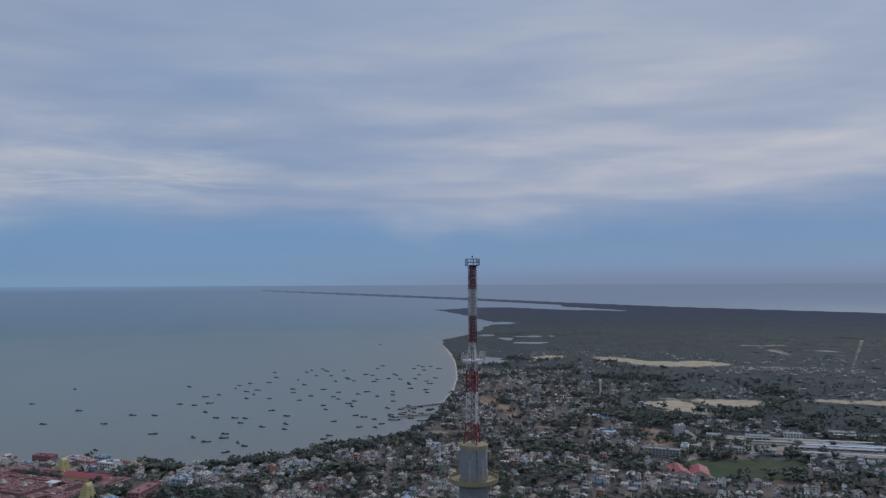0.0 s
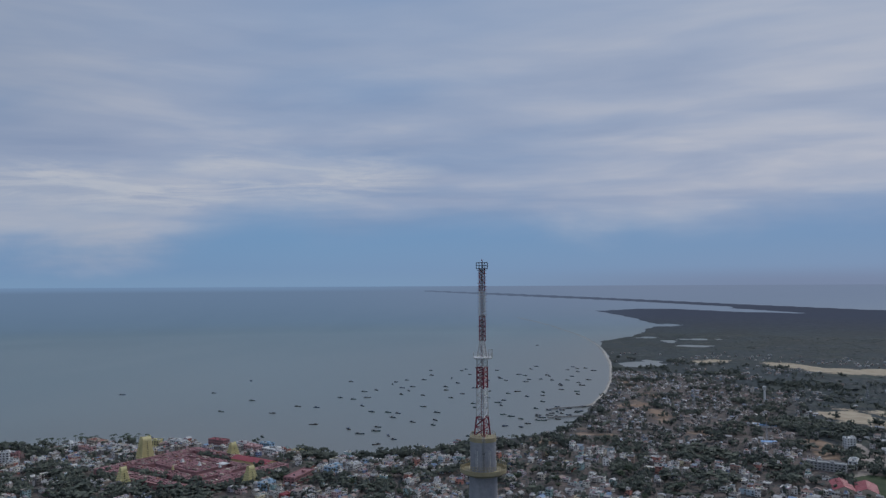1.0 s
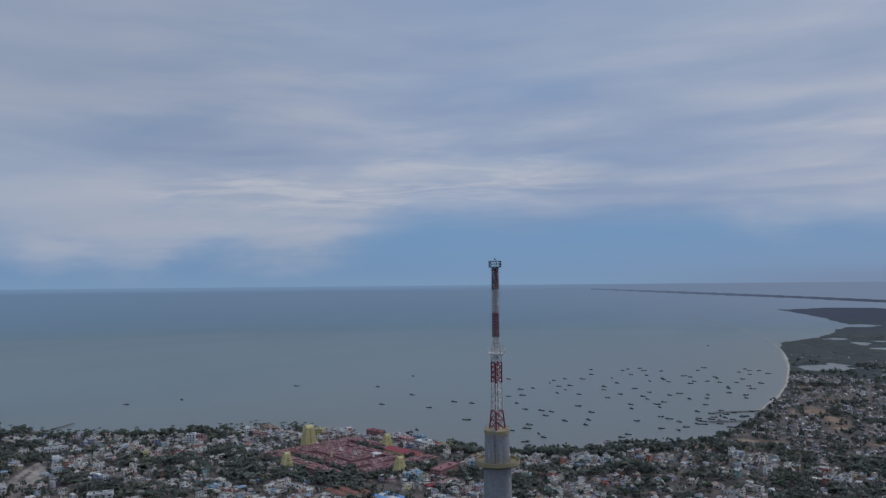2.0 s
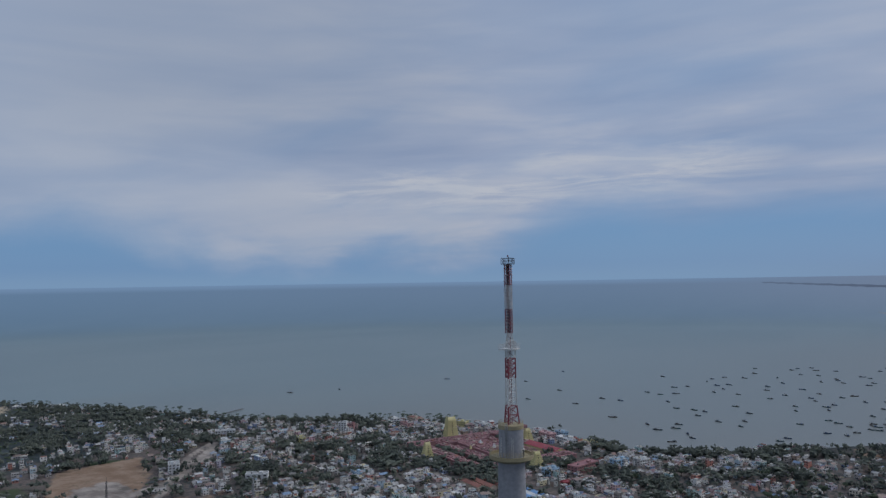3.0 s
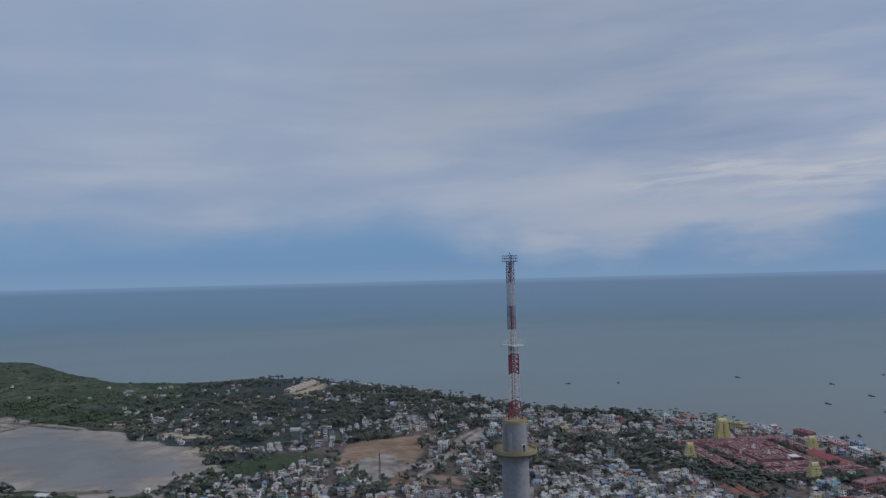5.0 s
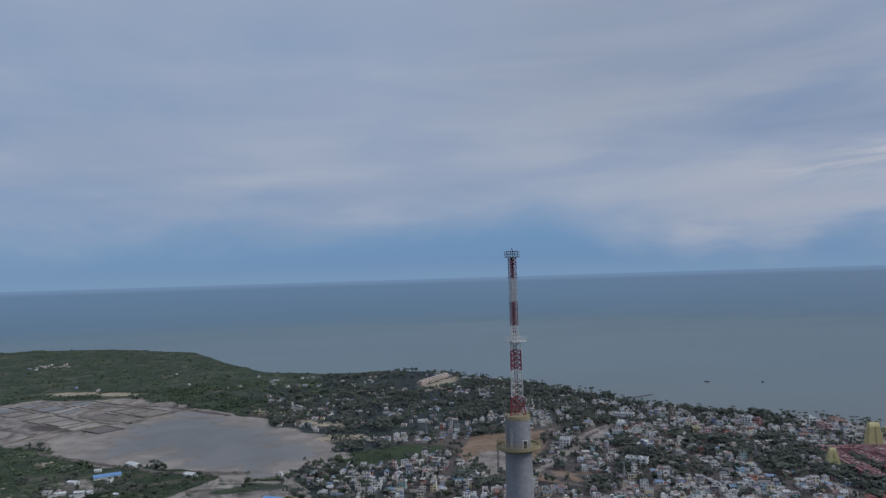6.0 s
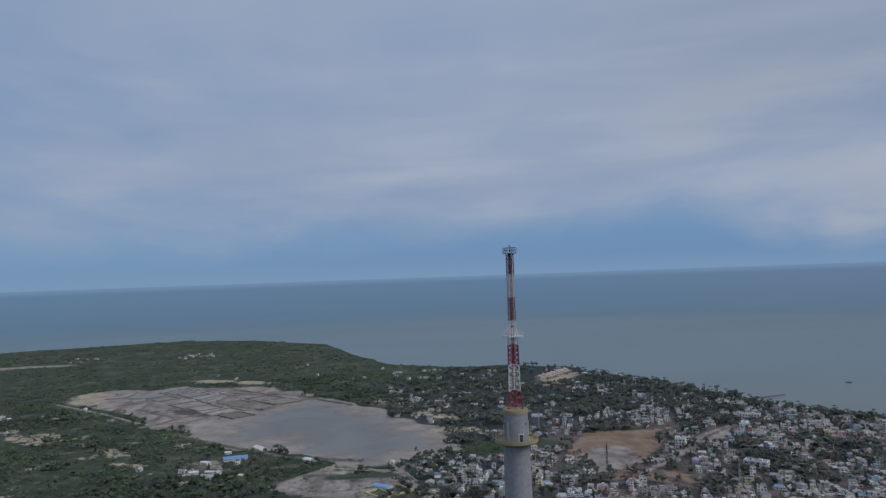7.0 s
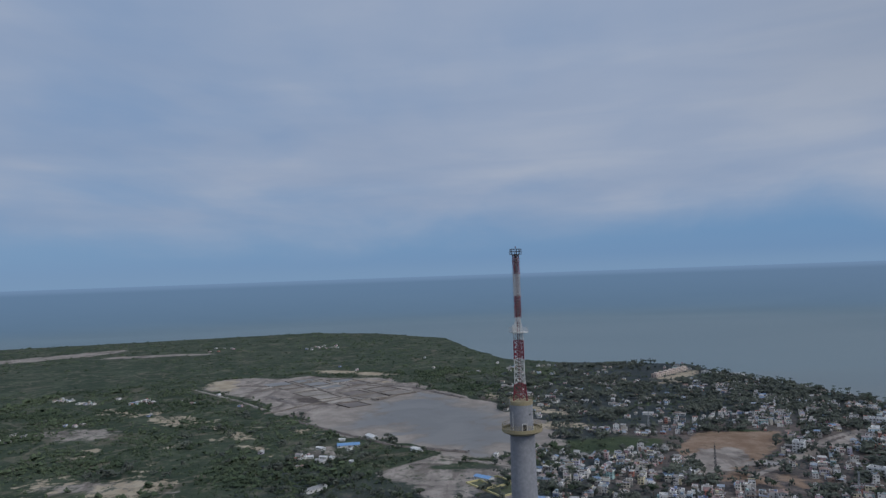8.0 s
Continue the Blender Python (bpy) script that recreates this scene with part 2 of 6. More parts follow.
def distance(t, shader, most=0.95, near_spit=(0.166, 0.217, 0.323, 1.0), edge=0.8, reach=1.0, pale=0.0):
    """Haze on the backdrop sheets past the built land, put in as a glow over the surface that grows with distance."""
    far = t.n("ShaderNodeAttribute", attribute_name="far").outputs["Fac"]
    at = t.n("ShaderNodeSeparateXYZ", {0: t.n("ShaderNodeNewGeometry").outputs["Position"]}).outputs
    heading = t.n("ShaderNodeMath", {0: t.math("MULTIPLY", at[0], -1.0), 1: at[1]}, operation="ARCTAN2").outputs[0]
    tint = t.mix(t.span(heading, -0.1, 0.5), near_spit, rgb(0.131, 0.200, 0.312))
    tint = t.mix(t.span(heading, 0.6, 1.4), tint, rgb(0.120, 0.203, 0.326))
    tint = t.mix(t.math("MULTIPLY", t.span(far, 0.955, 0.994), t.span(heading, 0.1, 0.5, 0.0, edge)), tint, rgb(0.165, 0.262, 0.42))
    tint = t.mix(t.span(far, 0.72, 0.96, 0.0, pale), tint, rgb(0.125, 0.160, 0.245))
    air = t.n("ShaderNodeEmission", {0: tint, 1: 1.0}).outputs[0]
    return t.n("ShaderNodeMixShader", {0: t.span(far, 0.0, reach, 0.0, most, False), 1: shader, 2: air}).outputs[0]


def ground_material(name, hazy):
    m = bpy.data.materials.new(name)
    m.use_nodes = True
    t = Tree(m.node_tree)
    at = t.n("ShaderNodeNewGeometry").outputs["Position"]
    big = t.noise(at, 0.004, 6.0, 0.6, 0.5).outputs[0]
    mid = t.noise(at, 0.03, 6.0, 0.65).outputs[0]
    fine = t.noise(at, 0.25, 4.0, 0.6).outputs[0]
    c = t.n("ShaderNodeSeparateColor", {0: t.n("ShaderNodeAttribute", attribute_name="cover").outputs["Color"]}).outputs
    second = t.n("ShaderNodeAttribute", attribute_name="cover_b").outputs
    d = t.n("ShaderNodeSeparateColor", {0: second["Color"]}).outputs
    green = t.mix(t.span(mid, 0.35, 0.65), rgb(0.034, 0.047, 0.054), rgb(0.062, 0.077, 0.083))
    green = t.mix(t.span(big, 0.4, 0.62, 0.0, 0.5), green, rgb(0.046, 0.050, 0.046))
    green = t.mix(t.span(t.noise(at, 0.0075, 7.0, 0.66, 0.5).outputs[0], 0.52, 0.62, 0.0, 0.0 if hazy else 0.45), green, rgb(0.066, 0.078, 0.060))
    green = t.mix(t.span(t.noise(at, 0.019, 8.0, 0.7, 0.8).outputs[0], 0.57, 0.66, 0.0, 0.0 if hazy else 0.55), green, rgb(0.175, 0.155, 0.132))
    soil = t.mix(t.span(fine, 0.3, 0.7), rgb(0.108, 0.086, 0.078), rgb(0.215, 0.172, 0.152))
    lush = t.mix(t.span(mid, 0.3, 0.7), rgb(0.041, 0.058, 0.039), rgb(0.080, 0.101, 0.064))
    lush = t.mix(t.span(t.noise(at, 0.009, 4.0, 0.55).outputs[0], 0.42, 0.6, 0.55, 0.0), lush, rgb(0.028, 0.046, 0.028))
    lush = t.mix(t.span(t.noise(at, 0.011, 8.0, 0.7, 0.6).outputs[0], 0.55, 0.66, 0.0, 0.6), lush, rgb(0.175, 0.148, 0.115))
    lush = t.mix(t.span(t.noise(at, 0.06, 7.0, 0.72, 0.5).outputs[0], 0.54, 0.66, 0.0, 0.0 if hazy else 0.6), lush, rgb(0.20, 0.165, 0.122))
    sand = t.mix(t.span(mid, 0.3, 0.7), rgb(0.34, 0.278, 0.20), rgb(0.47, 0.398, 0.295))
    mud = t.mix(t.span(mid, 0.35, 0.66), rgb(0.235, 0.206, 0.184), rgb(0.40, 0.35, 0.307))
    mud = t.mix(t.span(t.noise(at, 0.012, 5.0, 0.6, 1.0).outputs[0], 0.56, 0.66, 0.0, 0.75), mud, rgb(0.11, 0.094, 0.084))
    drift = t.noise(t.n("ShaderNodeMapping", {"Vector": at, "Rotation": (0, 0, -0.63), "Scale": (0.35, 1.6, 1.0)}).outputs[0], 0.02, 7.0, 0.68, 0.5).outputs[0]
    mud = t.mix(t.span(drift, 0.40, 0.50, 0.6, 0.0), mud, rgb(0.135, 0.112, 0.098))
    mud = t.mix(t.span(drift, 0.56, 0.66, 0.0, 0.6), mud, rgb(0.40, 0.36, 0.31))
    brown = t.mix(t.span(mid, 0.35, 0.65), rgb(0.215, 0.140, 0.095), rgb(0.31, 0.225, 0.165))
    brown = t.mix(t.span(t.noise(at, 0.05, 8.0, 0.75, 0.4).outputs[0], 0.53, 0.66, 0.0, 0.65), brown, rgb(0.125, 0.100, 0.068))
    grass = t.mix(t.span(mid, 0.3, 0.7), rgb(0.040, 0.060, 0.034), rgb(0.066, 0.086, 0.046))
    edge = t.math("SUBTRACT", mid, 0.5)

    ragged = t.math("SUBTRACT", t.noise(at, 0.055, 8.0, 0.74, 0.4).outputs[0], 0.5)

    def lay(under, mask, over, soft=0.25, rag=0.9, by=None):
        f = t.span(t.math("ADD", mask, t.math("MULTIPLY", by or edge, rag)), 0.5 - soft, 0.5 + soft)
        return t.mix(f, under, over)

    cells = t.n("ShaderNodeTexVoronoi", {"Vector": t.n("ShaderNodeVectorMath", {0: at, 1: t.n("ShaderNodeVectorMath", {0: t.noise(at, 0.02, 2.0).outputs["Color"], "Scale": 40.0}, operation="SCALE").outputs[0]}, operation="ADD").outputs[0], "Scale": 0.0085}, feature="DISTANCE_TO_EDGE").outputs["Distance"]
    track = t.math("MULTIPLY", t.span(cells, 0.012, 0.035, 1.0, 0.0), t.span(t.noise(at, 0.006, 3.0).outputs[0], 0.44, 0.56))
    col = t.mix(t.math("MULTIPLY", track, 0.0 if hazy else t.span(d[0], 0.0, 1.0, 0.12, 0.34, False)), t.mix(d[0], green, lush), rgb(0.24, 0.20, 0.155))
    col = lay(col, c[1], soil, 0.3)
    col = lay(col, d[2], grass)
    col = lay(col, d[1], brown, 0.18, 1.4, ragged)
    col = lay(col, c[2], mud, 0.14, 1.3, ragged)
    col = lay(col, second["Alpha"], t.mix(t.span(fine, 0.3, 0.7), rgb(0.075, 0.062, 0.056), rgb(0.15, 0.125, 0.11)))
    col = lay(col, c[0], sand, 0.10, 1.9, ragged)
    p = t.n("ShaderNodeBsdfPrincipled", {"Base Color": col, "Roughness": 0.95, "Specular IOR Level": 0.15})
    lumps = t.n("ShaderNodeBump", {"Height": mid, "Strength": 0.6, "Distance": 2.0})
    if hazy:
        t.t.links.new(t.n("ShaderNodeCombineXYZ", {2: 1.0}).outputs[0], lumps.inputs["Normal"])
    t.t.links.new(lumps.outputs[0], p.inputs["Normal"])
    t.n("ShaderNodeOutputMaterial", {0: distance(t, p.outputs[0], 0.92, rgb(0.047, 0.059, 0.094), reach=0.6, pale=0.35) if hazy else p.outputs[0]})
    return m


GROUND = ground_material("mixed_ground", False)
FAR_GROUND = ground_material("far_ground", True)


def water_material(name, hazy):
    m = bpy.data.materials.new(name)
    m.use_nodes = True
    t = Tree(m.node_tree)
    at = t.n("ShaderNodeNewGeometry").outputs["Position"]
    stretch = t.n("ShaderNodeMapping", {"Vector": at, "Rotation": (0, 0, 0.5), "Scale": (1.0, 0.35, 1.0)}).outputs[0]
    wide = t.noise(stretch, 0.0022, 5.0, 0.55, 0.4).outputs[0]
    ripple = t.noise(stretch, 0.35, 5.0, 0.65).outputs[0]
    col = t.mix(t.span(wide, 0.35, 0.65), rgb(0.134, 0.194, 0.212), rgb(0.153, 0.212, 0.227))
    col = t.mix(t.n("ShaderNodeAttribute", attribute_name="shallow").outputs["Fac"], col, rgb(0.172, 0.186, 0.178))
    # base colour lifted round the sheets' seam, standing in for lost sky reflection
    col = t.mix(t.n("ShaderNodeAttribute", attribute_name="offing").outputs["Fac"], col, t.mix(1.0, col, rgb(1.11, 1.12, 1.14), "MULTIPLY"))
    p = t.n("ShaderNodeBsdfPrincipled", {"Base Color": col, "Roughness": 0.34, "IOR": 1.33, "Specular IOR Level": 0.5})
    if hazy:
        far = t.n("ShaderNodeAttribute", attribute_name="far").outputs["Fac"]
        # bluer base colour further out, painted in for the hazy distance
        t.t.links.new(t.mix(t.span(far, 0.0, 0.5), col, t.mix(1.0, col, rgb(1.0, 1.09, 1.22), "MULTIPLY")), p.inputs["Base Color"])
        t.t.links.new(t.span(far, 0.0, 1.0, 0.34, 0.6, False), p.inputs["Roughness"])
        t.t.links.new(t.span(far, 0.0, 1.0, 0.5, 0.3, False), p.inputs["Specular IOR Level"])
    wave = t.n("ShaderNodeBump", {"Height": ripple, "Strength": 0.5, "Distance": 0.6})
    if hazy:
        t.t.links.new(t.n("ShaderNodeCombineXYZ", {2: 1.0}).outputs[0], wave.inputs["Normal"])
    t.t.links.new(wave.outputs[0], p.inputs["Normal"])
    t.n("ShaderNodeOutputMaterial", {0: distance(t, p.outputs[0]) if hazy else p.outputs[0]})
    return m


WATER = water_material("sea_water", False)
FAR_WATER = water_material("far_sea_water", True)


# ---- helpers for building ----
def mesh_of(name, verts, faces, mats=(), ids=None, smooth=False):
    me = bpy.data.meshes.new(name)
    me.from_pydata([tuple(v) for v in verts], [], [tuple(f) for f in faces])
    for k in mats:
        me.materials.append(k)
    if ids is not None:
        me.polygons.foreach_set("material_index", np.asarray(ids, dtype=np.int32))
    if smooth:
        me.polygons.foreach_set("use_smooth", np.ones(len(me.polygons), dtype=bool))
    me.update()
    return me


def part(name, bm, material, parent, label=""):
    me = bpy.data.meshes.new(name)
    bm.to_mesh(me)
    bm.free()
    me.materials.append(material)
    ob = new(name, me)
    ob.parent = parent
    return tagged(ob, label)


def thing(name, at, turn=0.0, label="", category="", group="", kind=""):
    ob = new(name)
    ob.matrix_basis = pose(*at, 0, 0, turn)
    return tagged(ob, label, category, group, kind)


def box(bm, x0, y0, z0, x1, y1, z1, m=None):
    v = [bm.verts.new((x, y, z)) for z in (z0, z1) for y in (y0, y1) for x in (x0, x1)]
    for f in ((0, 2, 3, 1), (4, 5, 7, 6), (0, 1, 5, 4), (1, 3, 7, 5), (3, 2, 6, 7), (2, 0, 4, 6)):
        bm.faces.new([v[i] for i in f])
    if m is not None:
        bmesh.ops.transform(bm, matrix=m, verts=v)
    return bm


def boxes(*list_of):
    bm = bmesh.new()
    for b in list_of:
        box(bm, *b)
    return bm


def bar(bm, a, b, r, sides=6):
    """A round bar from a to b."""
    a, b = Vector(a), Vector(b)
    q = (b - a).to_track_quat("Z", "Y").to_matrix()
    rings = []
    for p in (a, b):
        rings.append([bm.verts.new(p + q @ Vector((r * math.cos(2 * math.pi * i / sides), r * math.sin(2 * math.pi * i / sides), 0))) for i in range(sides)])
    for i in range(sides):
        j = (i + 1) % sides
        bm.faces.new((rings[0][i], rings[0][j], rings[1][j], rings[1][i]))
    bm.faces.new(rings[0][::-1])
    bm.faces.new(rings[1])
    return bm


def turned(bm, profile, sides=48, closed=False):
    """A body of revolution round z from (radius, height) pairs."""
    rings = [[bm.verts.new((r * math.cos(2 * math.pi * i / sides), r * math.sin(2 * math.pi * i / sides), z)) for i in range(sides)] for r, z in profile]
    for a, b in zip(rings, rings[1:] + (rings[:1] if closed else [])):
        for i in range(sides):
            j = (i + 1) % sides
            bm.faces.new((a[i], a[j], b[j], b[i]))
    if not closed:
        bm.faces.new(rings[0][::-1])
        bm.faces.new(rings[-1])
    return bm


def smooth(ob, angle=40):
    ob.data.polygons.foreach_set("use_smooth", np.ones(len(ob.data.polygons), dtype=bool))
    ob.data.set_sharp_from_angle(angle=radians(angle))
    return ob


def lattice(x, y, seed):
    """A repeatable random number at each whole point."""
    h = (x.astype(np.int64) * 374761393 + y.astype(np.int64) * 668265263 + seed * 974634541) & 0x7FFFFFFF
    h = ((h ^ (h >> 13)) * 1274126177) & 0x7FFFFFFF
    return ((h ^ (h >> 16)) & 0xFFFF) / 65535.0


def value_noise(x, y, size, seed=1, octaves=3):
    out, amp, total = 0.0, 1.0, 0.0
    for o in range(octaves):
        u, v = x / size, y / size
        i, j = np.floor(u), np.floor(v)
        a, b = u - i, v - j
        a, b = a * a * (3 - 2 * a), b * b * (3 - 2 * b)
        out = out + amp * ((lattice(i, j, seed) * (1 - a) + lattice(i + 1, j, seed) * a) * (1 - b) + (lattice(i, j + 1, seed) * (1 - a) + lattice(i + 1, j + 1, seed) * a) * b)
        total, amp, size, seed = total + amp, amp * 0.5, size * 0.5, seed + 7
    return out / total


def inside(x, y, poly):
    """Signed distance to a closed outline, positive inside."""
    best, odd = np.full(np.shape(x), 1e9), np.zeros(np.shape(x), dtype=bool)
    for (ax, ay), (bx, by) in zip(poly, poly[1:] + poly[:1]):
        ex, ey = bx - ax, by - ay
        k = np.clip(((x - ax) * ex + (y - ay) * ey) / (ex * ex + ey * ey), 0, 1)
        best = np.minimum(best, np.hypot(x - ax - k * ex, y - ay - k * ey))
        if ay != by:
            odd ^= ((ay > y) != (by > y)) & (x < (bx - ax) * (y - ay) / (by - ay) + ax)
    return np.where(odd, best, -best)


def near_line(x, y, line):
    best = np.full(np.shape(x), 1e9)
    for (ax, ay), (bx, by) in zip(line, line[1:]):
        ex, ey = bx - ax, by - ay
        k = np.clip(((x - ax) * ex + (y - ay) * ey) / (ex * ex + ey * ey), 0, 1)
        best = np.minimum(best, np.hypot(x - ax - k * ex, y - ay - k * ey))
    return best


def oval(x, y, cx, cy, a, b, turn=0.0):
    """Like inside(), for an ellipse, roughly in metres."""
    c, s = math.cos(radians(turn)), math.sin(radians(turn))
    u, v = (x - cx) * c + (y - cy) * s, -(x - cx) * s + (y - cy) * c
    return (1 - np.hypot(u / a, v / b)) * min(a, b)


# ---- plan of the place, metres from the foot of the mast ----
COAST = [(-3000, -6500), (-2763, -1904), (-3139, -724), (-2980, -390), (-2640, -105), (-2170, 0), (-1900, 90), (-1785, 215), (-1735, 372), (-1665, 522), (-1500, 535), (-1360, 588),
         (-1240, 645), (-1110, 680), (-1010, 685), (-900, 720), (-820, 785), (-745, 855), (-633, 880), (-490, 876), (-420, 856), (-350, 848), (-286, 860), (-205, 940), (-144, 989),
         (-81, 1056), (-40, 1143), (-7, 1379), (20, 1572), (30, 1927), (27, 2232), (8, 2591), (-18, 3047), (130, 3420), (306, 4437), (220, 5163), (-78, 6691), (300, 7250), (680, 7280),
         (1092, 6588), (1620, 6240), (1194, 7500)]
SPIT_IN, SPIT_OUT = [(1316, 7963), (127, 11114), (-2307, 16355), (-6971, 27401)], [(-8432, 33180), (-2910, 20682), (149, 12974), (1510, 9150), (2309, 7219), (2946, 6195), (3362, 5536)]
LAND = COAST + SPIT_IN + SPIT_OUT + [(5200, 3000), (7000, -2000), (4000, -7000)]
PAN = [(-1640, -552), (-1622, -470), (-1633, -392), (-1556, -216), (-1464, -141), (-1342, -70), (-1203, -5), (-1049, 60), (-915, 125), (-838, 112), (-820, 5), (-942, -130), (-1105, -324), (-1241, -420), (-1350, -500), (-1390, -556), (-1494, -614), (-1600, -632)]
POND = [(-1237, -165), (-1306, -97), (-1190, -45), (-1079, 5), (-990, 50), (-880, 40), (-838, -5), (-939, -104), (-1037, -195)]
FIELD = [(-891, 310), (-890, 420), (-843, 408), (-770, 365), (-690, 295), (-704, 240), (-795, 252)]
BARE = [(-781, -71), (-728, 32), (-613, -5), (-600, -60), (-643, -90), (-706, -128)]
GREEN = [(310, 870), (480, 850), (430, 755), (305, 755)]
TEMPLE_AT, TEMPLE_TURN = (-500.5, 715.0), -22.0
TOWN = [(-800, 190), (-960, 160), (-980, 300), (-1000, 470), (-1010, 600), (-900, 690), (-800, 780), (-640, 872), (-430, 845), (-285, 848), (-205, 932), (-144, 982), (-81, 1050), (-42, 1143), (-12, 1379), (12, 1600), (22, 1950), (230, 1900),
        (420, 1500), (330, 1150), (560, 700), (520, 350), (-150, 350), (-450, 250), (-640, 90), (-720, 130)]
WATER_SPOTS = [(105, 2170, 62, 75, 0), (155, 2214, 36, 58, 0), (355, 4380, 75, 130, 0), (255, 4330, 60, 150, 0), (192, 3338, 46, 62, 0), (268, 3115, 30, 80, 0), (400, 3248, 78, 40, 0), (354, 2888, 62, 46, 0), (470, 3250, 40, 30, 0)]
SAND_SPOTS = [(560, 2150, 48, 120, 25), (650, 2075, 66, 70, 0), (735, 2055, 84, 84, -20), (462, 1300, 50, 84, 10), (560, 1335, 84, 56, -8), (478, 1222, 28, 40, 30), (770, 1345, 38, 26, 0), (838, 1322, 39, 26, 0),
              (305, 2243, 34, 40, 0), (350, 2290, 40, 46, 0), (-1530, -585, 90, 34, 20), (-1210, 75, 60, 18, 30), (-1120, 95, 60, 22, 40), (-1445, 424, 66, 24, 138), (-1395, 408, 40, 18, 138), (-975, 125, 50, 24, 70),
              (-1722, -372, 60, 20, 62), (-1661, -261, 34, 16, 62), (-1540, -258, 36, 18, 60), (-1506, -214, 30, 14, 60)]
PALE_STRIPS = [(-2350, -1440, 260, 84, 137), (-2285, -1060, 180, 44, 96)]
SALT_FLATS = [(1190, 2672, 95, 26, 0), (1145, 2430, 22, 120, -8), (1305, 2440, 95, 30, -14), (920, 1945, 90, 24, -14), (-815, -205, 62, 34, 40), (-1010, -650, 75, 50, 70), (-690, -470, 36, 90, 0), (-1447, -150, 70, 26, 50)]
TAN_SPOTS = [(105, 1297, 30, 60, 0), (75, 1357, 24, 46, 0), (120, 1217, 22, 34, 0), (-10, 1069, 34, 26, 0), (-90, 985, 26, 16, 30), (112, 1561, 26, 60, 0), (64, 1682, 20, 60, 0), (287, 1231, 30, 30, 0), (180, 1094, 30, 20, 0), (-1172, -644, 40, 24, 60), (-1085, -495, 60, 30, 55), (-890, -345, 50, 22, 40), (-1100, -530, 75, 42, 60), (-975, -385, 50, 28, 50), (-660, -430, 60, 60, 0), (-905, -455, 30, 18, 20), (-740, 300, 30, 25, 0), (-640, 300, 58, 36, 40), (330, 1010, 30, 70, 10), (-725, 278, 42, 26, -30), (-640, 335, 42, 32, 0), (-985, -120, 40, 12, 50), (-1144, -579, 50, 30, 40), (-1040, -440, 55, 26, 60), (-940, -388, 44, 22, 40), (-707, -528, 60, 30, 0), (-690, -400, 60, 26, 30), (-860, -560, 40, 20, 0), (-1000, -300, 40, 14, 50), (-1210, -690, 50, 20, 30)]
ROADS = [[(-690, 215), (-708, 300), (-728, 372), (-790, 455), (-850, 520)], [(-719, -129), (-789, -64), (-752, 16), (-830, 70)], [(1040, 1780), (1700, 2900)], [(-690, 200), (-740, 380), (-860, 520), (-940, 640)], [(-560, 610), (-420, 560), (-260, 520)], [(385, 1060), (372, 985), (362, 930), (338, 872), (310, 850)], [(384, 1040), (366, 935), (334, 874)],
         [(-600, 20), (-680, 35), (-780, 20)], [(-545, 640), (-529, 630), (-455, 606), (-421, 620)], [(-660, 297), (-700, 342), (-744, 381), (-834, 463), (-883, 535)], [(-724, -116), (-800, -56), (-736, 29)]]


def temple_uv(x, y):
    c, s = math.cos(radians(TEMPLE_TURN)), math.sin(radians(TEMPLE_TURN))
    dx, dy = x - TEMPLE_AT[0], y - TEMPLE_AT[1]
    return dx * c + dy * s, -dx * s + dy * c


def land_height(x, y):
    """Signed distance from the water's edge, positive on land."""
    d = inside(x, y, LAND) + (value_noise(x, y, 60, 3) - 0.5) * np.clip(np.hypot(x, y) * 0.012, 5, 60)
    for s in WATER_SPOTS:
        d = np.minimum(d, -oval(x, y, *s) + (value_noise(x, y, 46, 9) - 0.5) * 75)
    return np.minimum(d, -inside(x, y, POND) - 48 - 40 * soft(-1000 - x, 120) * soft(-150 - y, 60) + (value_noise(x, y, 70, 5, 4) - 0.5) * 60 + 60 * soft(oval(x, y, -1008, -150, 52, 16, 100) + (value_noise(x, y, 36, 47) - 0.5) * 24, 12))


def soft(d, width):
    return np.clip(0.5 + d / (2 * width), 0, 1)


def scrub_side(x, y):
    """The greener, more open scrub round the salt pans, 0 to 1."""
    lush = soft(oval(x, y, -836, 165, 90, 50, 95) + (value_noise(x, y, 40, 63) - 0.5) * 30, 14)
    lush = np.maximum(lush, soft(oval(x, y, -820, -130, 190, 110, 40) + (value_noise(x, y, 60, 65) - 0.5) * 60, 30))
    return np.maximum(lush, soft(-80 - y + 0.42 * (-x - 900) + (value_noise(x, y, 260, 61) - 0.5) * 300, 140) * (x < -350))


